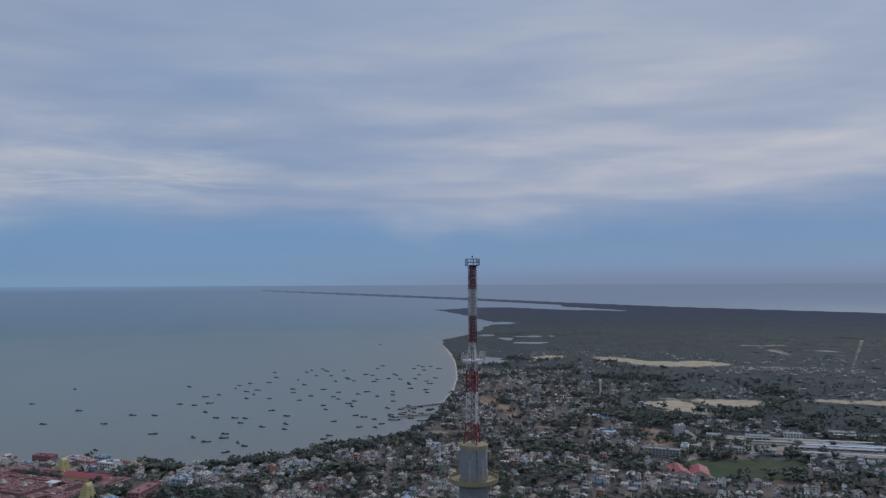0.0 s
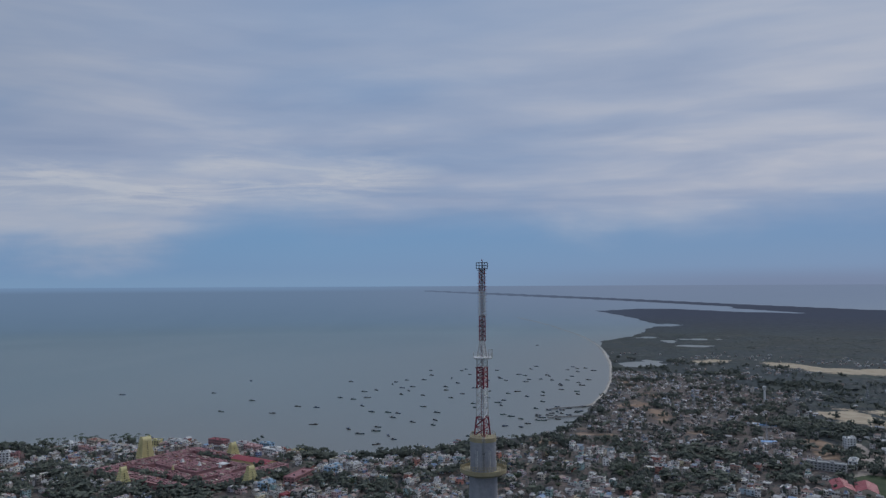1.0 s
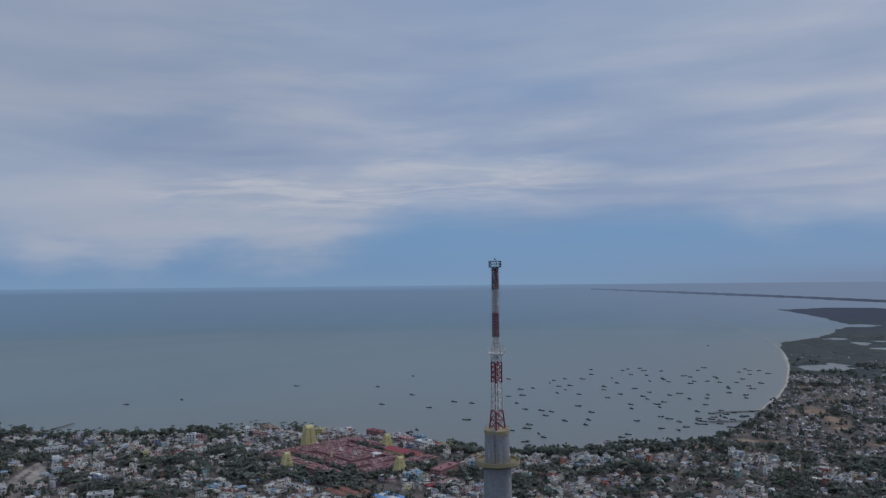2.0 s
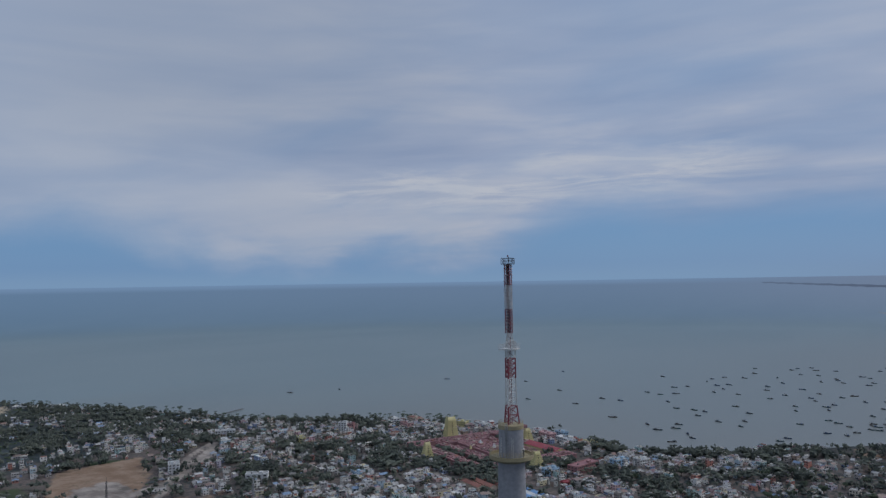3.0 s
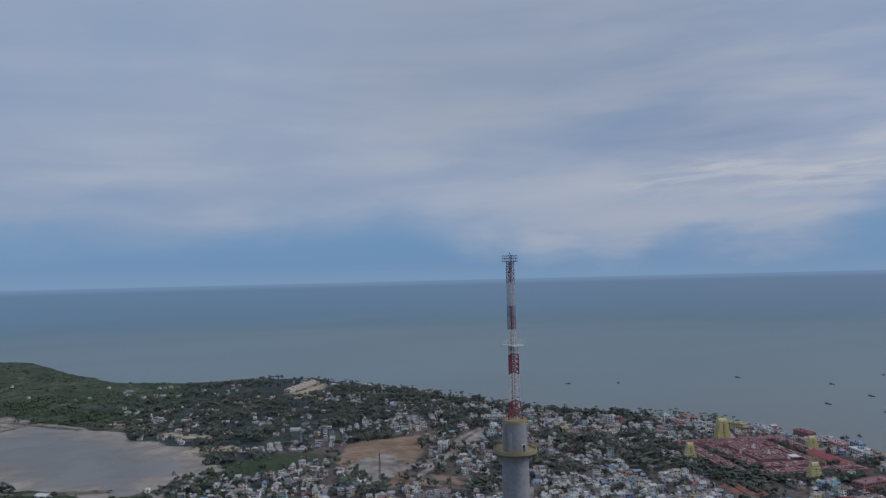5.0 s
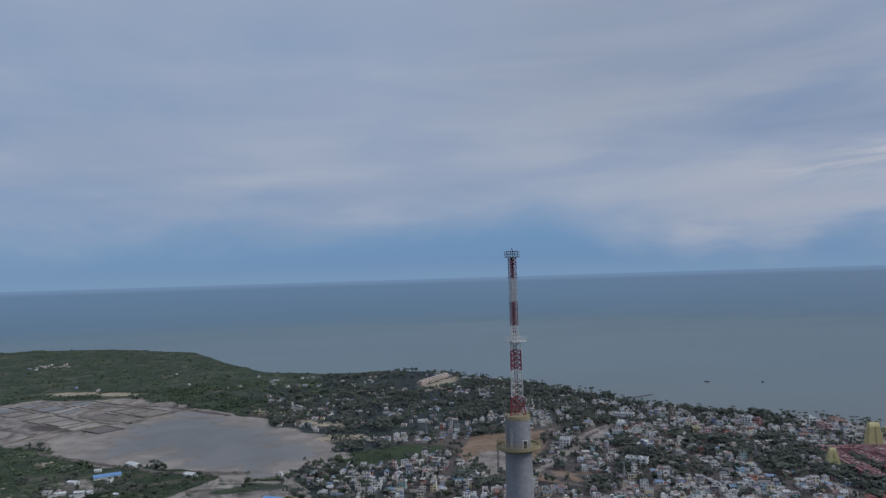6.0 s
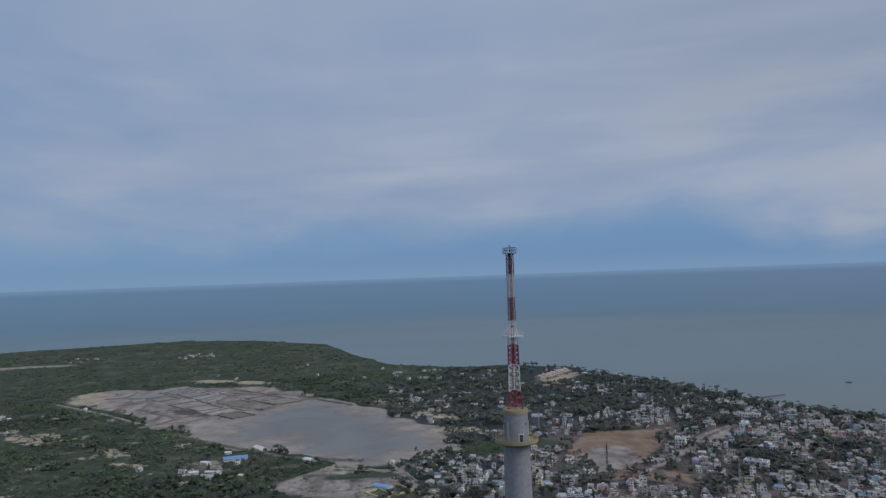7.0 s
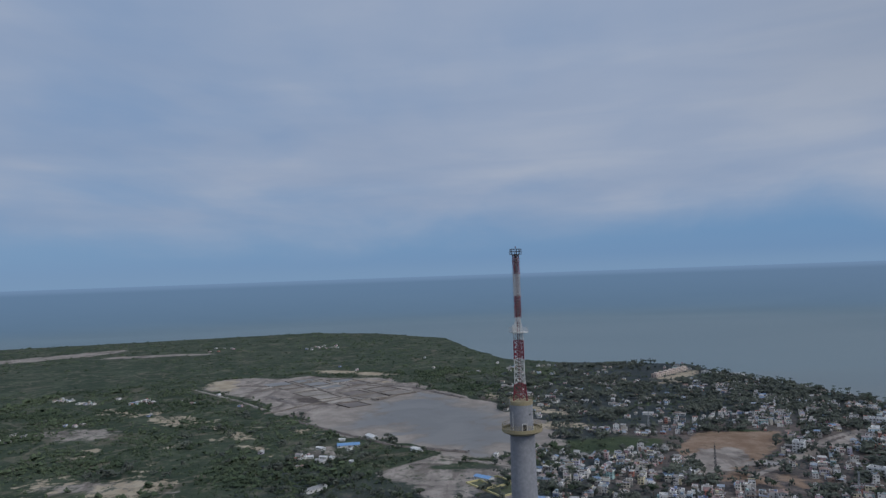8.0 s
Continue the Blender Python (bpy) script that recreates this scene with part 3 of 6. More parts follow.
def cover_at(x, y):
    """What lies on the ground: sand, town soil, salt-pan mud; tan earth, brown field, grass."""
    sand = np.zeros(np.shape(x))
    for s in SAND_SPOTS:
        sand = np.maximum(sand, soft(oval(x, y, *s) + (value_noise(x, y, 70, 4, 4) - 0.5) * (95 if s[1] > 1000 and s[2] > 40 else 45), 26))
    town = soft(inside(x, y, TOWN), 60) * 0.58
    mud = soft(inside(x, y, PAN) + (value_noise(x, y, 60, 19) - 0.5) * 60, 20)
    tan = np.zeros(np.shape(x))
    for s in TAN_SPOTS:
        tan = np.maximum(tan, soft(oval(x, y, *s) + (value_noise(x, y, 24, 6, 4) - 0.5) * 90 - 2, 22))
    bare = soft(inside(x, y, BARE) + (value_noise(x, y, 40, 8) - 0.5) * 40, 12)
    bare = bare * (1 - 0.9 * soft(oval(x, y, -743, -17, 42, 12, 95) + (value_noise(x, y, 30, 33) - 0.5) * 14, 6))
    mud = np.maximum(mud, bare * (0.5 + 0.22 * value_noise(x, y, 26, 43, 4)))
    roads = np.zeros(np.shape(x))
    for r in ROADS:
        roads = np.maximum(roads, soft(5 - near_line(x, y, r), 4) * (0.9 if r[0][1] < 1500 else 0.72))
    mud = np.maximum(mud, roads)
    mud = np.maximum(mud, 0.74 * soft(62 - np.abs(y - (1055 - 0.24 * x)), 14) * soft(np.minimum(x - 335, 800 - x), 15))
    brown = soft(inside(x, y, FIELD) + (value_noise(x, y, 40, 2) - 0.5) * 16, 8)
    open_side = soft(-60 - y, 20)
    brown = np.maximum(brown, tan * 0.72 * (1 - open_side))
    sand = np.maximum(sand, tan * 0.55 * open_side)
    for s in PALE_STRIPS:
        mud = np.maximum(mud, 0.9 * soft(oval(x, y, *s) + (value_noise(x, y, 60, 37, 4) - 0.5) * 60, 20))
    for s in SALT_FLATS:
        mud = np.maximum(mud, (0.57 if s[0] < 0 else 0.72) * soft(oval(x, y, *s) + (value_noise(x, y, 60, 37, 4) - 0.5) * 80, 24))
    mud = np.maximum(mud, 0.8 * soft(oval(x, y, -738, 282, 66, 36, -38) + (value_noise(x, y, 40, 29) - 0.5) * 24, 10))
    grass = np.maximum(0.75 * soft(oval(x, y, -836, 170, 82, 40, 95) + (value_noise(x, y, 40, 63) - 0.5) * 34, 12), np.maximum(soft(inside(x, y, GREEN), 10), soft(oval(x, y, -880, 380, 40, 22, 30), 8) * 0.9))
    return sand, town, mud, brown, grass


def silt_bank(x, y):
    """Dark damp mud on the landward edge of the pond and between the pans."""
    d = np.maximum(oval(x, y, -838, 20, 62, 26, 55), oval(x, y, -1290, -345, 80, 16, 38))
    return 0.8 * soft(np.maximum(d, oval(x, y, -1230, 30, 70, 16, 28)) + (value_noise(x, y, 40, 23, 4) - 0.5) * 50, 10)


# ---- ground and sea ----
def polar(angles, radii, height):
    """Rings of a sheet round the mast; the first ring is drawn in to a point's width."""
    a, r = np.meshgrid(np.radians(angles), radii)
    x, y = -np.sin(a) * r, np.cos(a) * r
    g, z = far_out(r)
    k = g / r
    vs = np.stack([x * k, y * k, z + height(x, y)], -1)
    rows, cols = r.shape
    i = np.arange(rows * cols).reshape(rows, cols)
    j = np.roll(i, -1, axis=1)
    faces = np.stack([i[:-1], j[:-1], j[1:], i[1:]], -1).reshape(-1, 4)
    return x.ravel(), y.ravel(), vs.reshape(-1, 3), faces


def sheet(name, angles, radii, height, material, label, paint=False):
    x, y, vs, faces = polar(angles, radii, height)
    me = bpy.data.meshes.new(name)
    me.from_pydata(vs.tolist(), [], faces.tolist())
    me.materials.append(material)
    me.polygons.foreach_set("use_smooth", np.ones(len(me.polygons), dtype=bool))
    if paint:
        sand, town, mud, brown, grass = cover_at(x, y)
        one = np.ones(len(x))
        for key, cols in (("cover", (sand, town, mud, one)), ("cover_b", (scrub_side(x, y), brown, grass, silt_bank(x, y)))):
            at = me.color_attributes.new(key, "FLOAT_COLOR", "POINT")
            at.data.foreach_set("color", np.stack(cols, -1).astype(np.float32).ravel())
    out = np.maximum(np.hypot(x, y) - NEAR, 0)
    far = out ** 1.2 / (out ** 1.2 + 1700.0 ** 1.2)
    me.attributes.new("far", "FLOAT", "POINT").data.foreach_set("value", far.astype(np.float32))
    if not paint:
        off = np.maximum(-inside(x, y, LAND), 0)
        silt = 0.45 * np.exp(-off / 260.0) * (x > -1500) + 0.65 * soft(x + 900, 450) * np.exp(-off / 2000.0) * np.clip((NEAR - np.hypot(x, y)) / 1300, 0, 1)
        # strength of the painted lift in the water colour, peaking at the seam
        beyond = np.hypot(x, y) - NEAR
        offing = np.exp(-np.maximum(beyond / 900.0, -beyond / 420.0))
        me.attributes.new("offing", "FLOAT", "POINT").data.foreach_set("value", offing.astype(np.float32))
        me.attributes.new("shallow", "FLOAT", "POINT").data.foreach_set("value", silt.astype(np.float32))
    me.update()
    return tagged(new(name, me), label, "ground" if paint else "sea", kind="structure")


fine_angles = np.concatenate([np.arange(-52, 142, 0.3), np.arange(142, 308, 2.0)])
px = np.concatenate([np.arange(528, 250, -2.5), np.arange(250, 88.2, -1.4)])
near_radii = np.concatenate([[2, 60, 150, 250, 350, 450, 540], 317040 / px, [NEAR]])
far_radii = np.concatenate([[NEAR], 317040 / np.arange(87, 3, -1.2), [158000.0]])
rise = lambda x, y: np.clip(land_height(x, y) * 0.06, -3.0, 1.5)
sheet("ground", fine_angles, near_radii, rise, GROUND, "flat coastal land of scrub, sand, town soil and salt pans", True)
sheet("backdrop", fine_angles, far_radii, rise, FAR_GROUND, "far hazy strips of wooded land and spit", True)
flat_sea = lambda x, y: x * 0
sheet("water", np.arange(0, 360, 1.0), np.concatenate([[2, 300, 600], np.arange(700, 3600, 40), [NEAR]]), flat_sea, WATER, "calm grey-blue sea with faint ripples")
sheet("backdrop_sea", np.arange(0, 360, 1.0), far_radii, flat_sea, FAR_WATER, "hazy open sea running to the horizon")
pond_bed = surf("silty_pond_water", (0.165, 0.164, 0.160), (0.235, 0.228, 0.215), 0.02, 0.45, spec=0.2)


def silty_water():
    m = bpy.data.materials.new("silty_shallows")
    m.use_nodes = True
    t = Tree(m.node_tree)
    at = t.n("ShaderNodeNewGeometry").outputs["Position"]
    drift = t.noise(at, 0.012, 5.0, 0.55, 0.8).outputs[0]
    mid = t.noise(at, 0.03, 6.0, 0.65).outputs[0]
    deep = t.n("ShaderNodeAttribute", attribute_name="deep").outputs["Fac"]
    f = t.span(t.math("ADD", deep, t.math("MULTIPLY", t.math("SUBTRACT", drift, 0.5), 2.6)), 0.25, 0.95)
    wet = t.mix(t.span(mid, 0.35, 0.65), rgb(0.265, 0.232, 0.205), rgb(0.37, 0.325, 0.285))
    open_ = t.mix(t.span(drift, 0.35, 0.65), rgb(0.160, 0.157, 0.150), rgb(0.215, 0.205, 0.192))
    p = t.n("ShaderNodeBsdfPrincipled", {"Base Color": t.mix(f, wet, open_), "Roughness": t.span(f, 0.0, 1.0, 0.9, 0.4), "Specular IOR Level": t.span(f, 0.0, 1.0, 0.1, 0.17)})
    t.n("ShaderNodeOutputMaterial", {0: p.outputs[0]})
    return m


px_, py_ = np.meshgrid(np.arange(-1480, -740, 10.0), np.arange(-460, 180, 10.0))
rows, cols = px_.shape
k = np.arange(rows * cols).reshape(rows, cols)
pond = mesh_of("pond", np.stack([px_, py_, px_ * 0 + 0.35], -1).reshape(-1, 3).tolist(), np.stack([k[:-1, :-1], k[:-1, 1:], k[1:, 1:], k[1:, :-1]], -1).reshape(-1, 4).tolist(), [silty_water()], smooth=True)
pond.attributes.new("deep", "FLOAT", "POINT").data.foreach_set("value", soft(inside(px_, py_, POND) + 22, 45).astype(np.float32).ravel())
tagged(new("water_pond", pond), "still grey silty water with muddy shallows between salt pans", "pond", kind="structure")


def ribbon(name, line, w0, w1, z, material, label):
    """A low sand bank along a bending line, crowned in the middle, narrowing from w0 to w1."""
    pts = []
    for k, ((ax, ay), (bx, by)) in enumerate(zip(line, line[1:])):
        pts += [(ax + (bx - ax) * f, ay + (by - ay) * f) for f in np.linspace(0, 1, 12, endpoint=k == len(line) - 2)]
    V, F = [], []
    for k, (x, y) in enumerate(pts):
        (ax, ay), (bx, by) = pts[max(k - 1, 0)], pts[min(k + 1, len(pts) - 1)]
        l = math.hypot(bx - ax, by - ay)
        half = (w0 + (w1 - w0) * k / (len(pts) - 1)) * (0.8 + 0.4 * math.sin(k * 1.7) * math.sin(k * 0.6))
        for side, up_ in ((-1, -0.5), (-0.4, z), (0.4, z), (1, -0.5)):
            u, v = x - (by - ay) / l * half * side, y + (bx - ax) / l * half * side
            r = math.hypot(u, v)
            g, h = far_out(np.array(r))
            V.append((u * float(g) / r, v * float(g) / r, float(h) + up_))
        if k:
            F += [(4 * k - 4 + i, 4 * k - 3 + i, 4 * k + 1 + i, 4 * k + i) for i in range(3)]
    return tagged(new(name, mesh_of(name, V, F, [material], smooth=True)), label, "sand", kind="structure")


BEACH_SAND = surf("wet_beach_sand", (0.30, 0.28, 0.25), (0.46, 0.43, 0.39), 0.05, 0.9)
ribbon("sandbar", [(8, 2560), (-22, 2880), (-70, 3205), (-130, 3520), (-203, 3809), (-310, 4250), (-434, 4685), (-620, 5250)], 9, 9, 1.2, surf("wet_sandbar", (0.20, 0.205, 0.20), (0.30, 0.30, 0.285), 0.05, 0.8), "long thin pale sandbar curving into the sea")
ribbon("beach", [(-22, 1340), (-7, 1379), (16, 1572), (27, 1750), (28, 1927), (28, 2100), (24, 2232), (14, 2420), (4, 2591)], 3.2, 8, 1.9, BEACH_SAND, "narrow pale beach along the bay")


# ---- the mast ----
def lattice_mast(bm, z0, z1, w0, w1, bays, leg, brace, sides=4, turn=45.0):
    """A lattice shaft of three or four legs with crossed braces; w0 and w1 are a face's width below and above."""
    k0 = 0.5 / math.sin(math.pi / sides)
    ring = [(math.cos(radians(turn) + 2 * math.pi * i / sides), math.sin(radians(turn) + 2 * math.pi * i / sides)) for i in range(sides)]

    def at(i, z):
        r = k0 * (w0 + (w1 - w0) * (z - z0) / (z1 - z0))
        return (ring[i % sides][0] * r, ring[i % sides][1] * r, z)

    for i in range(sides):
        bar(bm, at(i, z0), at(i, z1), leg)
    for k in range(bays):
        a, b = z0 + (z1 - z0) * k / bays, z0 + (z1 - z0) * (k + 1) / bays
        for i in range(sides):
            bar(bm, at(i, a), at(i + 1, b), brace, 4)
            bar(bm, at(i + 1, a), at(i, b), brace, 4)
            bar(bm, at(i, b), at(i + 1, b), brace, 4)
    return bm


def ring_rail(bm, r, z, high, posts, thick):
    for k in range(posts):
        a, b = 2 * math.pi * k / posts, 2 * math.pi * (k + 1) / posts
        p, q = (r * math.cos(a), r * math.sin(a)), (r * math.cos(b), r * math.sin(b))
        bar(bm, (*p, z), (*p, z + high), thick, 5)
        for f in (0.5, 1.0):
            bar(bm, (*p, z + high * f), (*q, z + high * f), thick, 5)
    return bm


mast = thing("television_tower", (0.45, 0.25, 0), 12, "tall grey concrete tower with a red and white lattice mast", "tower")
smooth(part("shaft", turned(bmesh.new(), [(9.0, 0), (7.4, 30), (6.0, 80), (4.6, 130), (3.75, 165), (3.35, 182), (3.12, 198.7)], 64), CONCRETE, mast, "smooth grey concrete shaft"))
smooth(part("upper_shaft", turned(bmesh.new(), [(2.88, 198.5), (2.88, 206.0)], 64), CONCRETE, mast, "grey concrete drum"))
smooth(part("crown_band", turned(bmesh.new(), [(2.92, 205.9), (3.0, 205.95), (3.0, 206.85), (2.6, 206.9)], 64), YELLOW, mast, "faded yellow painted band"))
gal = smooth(part("gallery", turned(bmesh.new(), [(3.1, 198.25), (4.9, 198.95), (5.2, 199.20), (5.2, 200.05), (5.05, 200.05), (5.05, 199.45), (2.9, 199.45)], 72), YELLOW, mast, "ring gallery with a faded yellow parapet"), 30)
part("gallery_rail", ring_rail(bmesh.new(), 5.1, 200.05, 1.0, 44, 0.04), YELLOW, gal, "thin yellow rail")
part("crown_rail", ring_rail(bmesh.new(), 2.85, 206.85, 0.8, 20, 0.03), YELLOW, mast, "thin yellow rail")
for k, turn in enumerate((35, 150, 205.9, 268, 320)):
    a = radians(turn)
    m = Matrix.Rotation(a, 4, "Z")
    if k in (0, 3):
        door = part("door", box(bmesh.new(), -0.5, 2.8, 199.05, 0.5, 2.95, 201.2, m), DARK, mast, "dark steel door")
        part("door_frame", box(box(box(bmesh.new(), -0.65, 2.8, 199.05, -0.5, 3.0, 201.35, m), 0.5, 2.8, 199.05, 0.65, 3.0, 201.35, m), -0.5, 2.8, 201.2, 0.5, 3.0, 201.35, m), WHITE, door)
    else:
        lad = bmesh.new()
        for x in (-0.2, 0.2):
            bar(lad, (x, 3.05, 199.5), (x, 3.05, 204.2), 0.035, 5)
        for z in np.arange(199.8, 204, 0.35):
            bar(lad, (-0.2, 3.05, float(z)), (0.2, 3.05, float(z)), 0.025, 4)
        bmesh.ops.transform(lad, matrix=m, verts=lad.verts)
        part("ladder", lad, WHITE, mast, "white steel ladder")
riser = bmesh.new()
for x in (-0.25, 0.0, 0.25):
    bar(riser, (x, -2.98, 199), (x, -2.98, 207.3), 0.06, 6)
part("cable_riser", riser, GALV, mast)
for turn in (60, 180, 300):
    m = Matrix.Rotation(radians(turn), 4, "Z")
    part("vent", box(bmesh.new(), -0.2, 2.85, 203.4, 0.2, 2.93, 203.8, m), DARK, mast)
# lattice, bottom to top
for name, z0, z1, w0, w1, bays, leg, brace, mat in (
        ("lattice_base", 206.8, 211.1, 3.6, 2.65, 2, 0.17, 0.08, RED), ("lattice_middle", 211.1, 217.5, 2.65, 2.4, 4, 0.14, 0.06, WHITE),
        ("lattice_upper", 217.5, 222.2, 2.4, 2.35, 4, 0.17, 0.075, RED), ("lattice_collar", 222.2, 224.4, 2.35, 2.35, 1, 0.14, 0.065, WHITE),
        ("lattice_cone", 224.5, 228.05, 2.2, 1.05, 2, 0.14, 0.07, WHITE)):
    part(name, lattice_mast(bmesh.new(), z0, z1, w0, w1, bays, leg, brace, 3, 35.0), mat, mast, "crossed steel bars in old " + ("red" if mat is RED else "white") + " paint")
feeder = bmesh.new()
for x, y in ((0.3, 0.2), (0.05, -0.35), (-0.35, -0.1)):
    bar(feeder, (x, y, 206.8), (x * 0.8, y * 0.8, 227.4), 0.09, 6)
part("feeder_cable", feeder, surf("cable_jacket", (0.16, 0.07, 0.07), (0.30, 0.17, 0.16), 0.5, 0.6), mast)
deck = part("mid_platform", box(bmesh.new(), -2.0, -2.0, 224.2, 2.0, 2.0, 224.45), WHITE, mast, "white steel platform with rails")
rail = bmesh.new()
for i in range(4):
    c = ((-2, -2), (2, -2), (2, 2), (-2, 2))
    (ax, ay), (bx, by) = c[i], c[(i + 1) % 4]
    for z in (224.95, 225.45):
        bar(rail, (ax, ay, z), (bx, by, z), 0.04, 5)
    for f in (0, 0.33, 0.67):
        bar(rail, (ax + (bx - ax) * f, ay + (by - ay) * f, 224.45), (ax + (bx - ax) * f, ay + (by - ay) * f, 225.45), 0.04, 5)
part("platform_rail", rail, WHITE, deck)
cage = bmesh.new()
lattice_mast(cage, 224.45, 226.3, 0.9, 0.9, 2, 0.05, 0.03)
bmesh.ops.translate(cage, vec=(1.7, -1.5, 0), verts=cage.verts)
part("equipment_cage", cage, WHITE, deck)
DIPOLE = surf("faded_fibreglass", (0.30, 0.22, 0.22), (0.42, 0.33, 0.32), 2.0, 0.6)
for name, z0, z1, mat in (("antenna_mast_low", 227.6, 233.2, RED), ("antenna_mast_middle", 233.2, 238.8, WHITE), ("antenna_mast_top", 238.8, 243.8, RED)):
    sec = part(name, lattice_mast(bmesh.new(), z0, z1, 1.3, 1.25, 5, 0.085, 0.04), mat, mast, ("red" if mat is RED else "white") + " square lattice section")
    core = part("core", lattice_mast(boxes((-0.10, -0.10, z0, 0.10, 0.10, z1 - 0.05)), z0, z1, 0.6, 0.6, 5, 0.045, 0.03), STEEL if mat is RED else GALV, sec)
    z = z0 + 0.35
    while z < z1 - 0.2:
        for i in range(4):
            m = Matrix.Rotation(math.pi / 2 * i, 4, "Z")
            d = bmesh.new()
            bar(d, (0, 0.6, z), (0, 1.02, z), 0.05, 4)
            bar(d, (-0.45, 1.02, z), (0.45, 1.02, z), 0.055, 4)
            box(d, -0.45, 0.66, z - 0.22, 0.45, 0.7, z - 0.18)
            bmesh.ops.transform(d, matrix=m, verts=d.verts)
            part("dipole", d, DIPOLE, sec)
        z += 0.72
top = part("top_platform", box(bmesh.new(), -1.25, -1.25, 243.8, 1.25, 1.25, 243.95), STEEL, mast, "dark steel lookout deck")
rail = bmesh.new()
for i in range(4):
    c = ((-1.25, -1.25), (1.25, -1.25), (1.25, 1.25), (-1.25, 1.25))
    (ax, ay), (bx, by) = c[i], c[(i + 1) % 4]
    for z in (244.6, 245.25):
        bar(rail, (ax, ay, z), (bx, by, z), 0.05, 5)
    for f in (0, 0.25, 0.5, 0.75):
        bar(rail, (ax + (bx - ax) * f, ay + (by - ay) * f, 243.95), (ax + (bx - ax) * f, ay + (by - ay) * f, 245.25), 0.045, 5)
tagged(part("top_rail", rail, STEEL, top), kind="stuff")
beacon = part("beacon", bar(bmesh.new(), (0.2, 0.1, 243.95), (0.2, 0.1, 245.6), 0.06), STEEL, top)
part("lamp", turned(bmesh.new(), [(0.14, 245.6), (0.16, 245.75), (0.1, 246.0)], 12), RED, beacon, "red warning lamp")

# the drum, the lower lattice and its platform sit 0.45 m under the levels above
for ob in mast.children:
    if ob.name.split("_")[0] not in ("shaft", "antenna", "top"):
        ob.location.z = -0.45


# ---- trees ----
TUFT_V = np.array([(1, 0, 0), (0, 1, 0), (-1, 0, 0), (0, -1, 0), (0, 0, 1), (0, 0, -1)], dtype=float)
TUFT_F = np.array([(0, 1, 4), (1, 2, 4), (2, 3, 4), (3, 0, 4), (1, 0, 5), (2, 1, 5), (3, 2, 5), (0, 3, 5)])


def clumps(name, at, size, high, material, label, category, seed, bits=1):
    """Many jagged tufts of leaves joined into one mesh; each place is split into several tufts."""
    rng = np.random.default_rng(seed)
    if bits > 1:
        at, size, high = np.repeat(at, bits, 0), np.repeat(size, bits), np.repeat(high, bits)
        away = rng.normal(0, 0.5, (len(at), 3)) * np.stack([size, size, high], -1)
        at, size, high = at + away, size * rng.uniform(0.45, 0.95, len(at)), high * rng.uniform(0.6, 1.0, len(at))
    n = len(at)
    v = TUFT_V[None] * (1 + rng.uniform(-0.42, 0.42, (n, len(TUFT_V), 1))) + rng.uniform(-0.22, 0.22, (n, len(TUFT_V), 3))
    v = v * np.stack([size * rng.uniform(0.8, 1.25, n), size * rng.uniform(0.8, 1.25, n), high], -1)[:, None]
    a = rng.uniform(0, 6.283, n)
    c, s = np.cos(a)[:, None], np.sin(a)[:, None]
    v = np.stack([v[..., 0] * c - v[..., 1] * s, v[..., 0] * s + v[..., 1] * c, v[..., 2]], -1) + at[:, None]
    faces = (TUFT_F[None] + (np.arange(n) * len(TUFT_V))[:, None, None]).reshape(-1, 3)
    return tagged(new(name, mesh_of(name, v.reshape(-1, 3).tolist(), faces.tolist(), [material])), label, category, kind="stuff")


SCRUB = surf("thorn_leaves", (0.046, 0.068, 0.042), (0.112, 0.142, 0.080), 0.03, 0.9, vary=0.30, by="island", blotch=0.6, leafy=0.65, spec=0.15)
LEAVES = surf("tree_leaves", (0.060, 0.072, 0.063), (0.130, 0.143, 0.112), 0.12, 0.9, vary=0.30, by="island", leafy=0.62, spec=0.2, blotch=0.5)


def shrub_room(x, y):
    """How much of the ground trees take, 0 to 1."""
    sand, town, mud, brown, grass = cover_at(x, y)
    free = (1 - np.clip(sand * 1.3, 0, 1)) * (1 - np.clip(mud * 1.25, 0, 1)) * (1 - 0.9 * soft(inside(x, y, BARE), 12)) * (1 - brown) * (1 - grass)
    u, v = temple_uv(x, y)
    free = free * np.where((np.abs(u) < 96) & (np.abs(v) < 80), 0.0, 1.0)
    patch = value_noise(x, y, 90, 12)
    wood = np.clip((patch - 0.32) * 5, 0, 1) * np.clip((value_noise(x, y, 38, 14) - 0.30) * 6, 0, 1)
    free = free * (1 - 0.85 * soft(oval(x, y, -1850, -1090, 400, 210, 20) + (value_noise(x, y, 120, 67) - 0.5) * 120, 40))
    return free * np.where(town > 0.3, np.clip((patch - 0.48) * 4, 0.05, 0.5), 0.45 + 0.55 * wood) * (land_height(x, y) > 9)


rng = np.random.default_rng(5)
N = 150000
ang, r = np.radians(rng.uniform(-48, 138, N)), 317040 / (90 + 430 * rng.uniform(0, 1, N) ** 1.5)
x, y = -np.sin(ang) * r, np.cos(ang) * r
keep = rng.uniform(0, 1, N) < shrub_room(x, y) * 0.85
x, y, r = x[keep], y[keep], r[keep]
size = np.clip(r * (0.0009 + 0.0026 * rng.uniform(0, 1, len(r)) ** 2.5), 1.2, 7)
high = np.minimum(size * rng.uniform(0.4, 0.8, len(r)), 3.2)
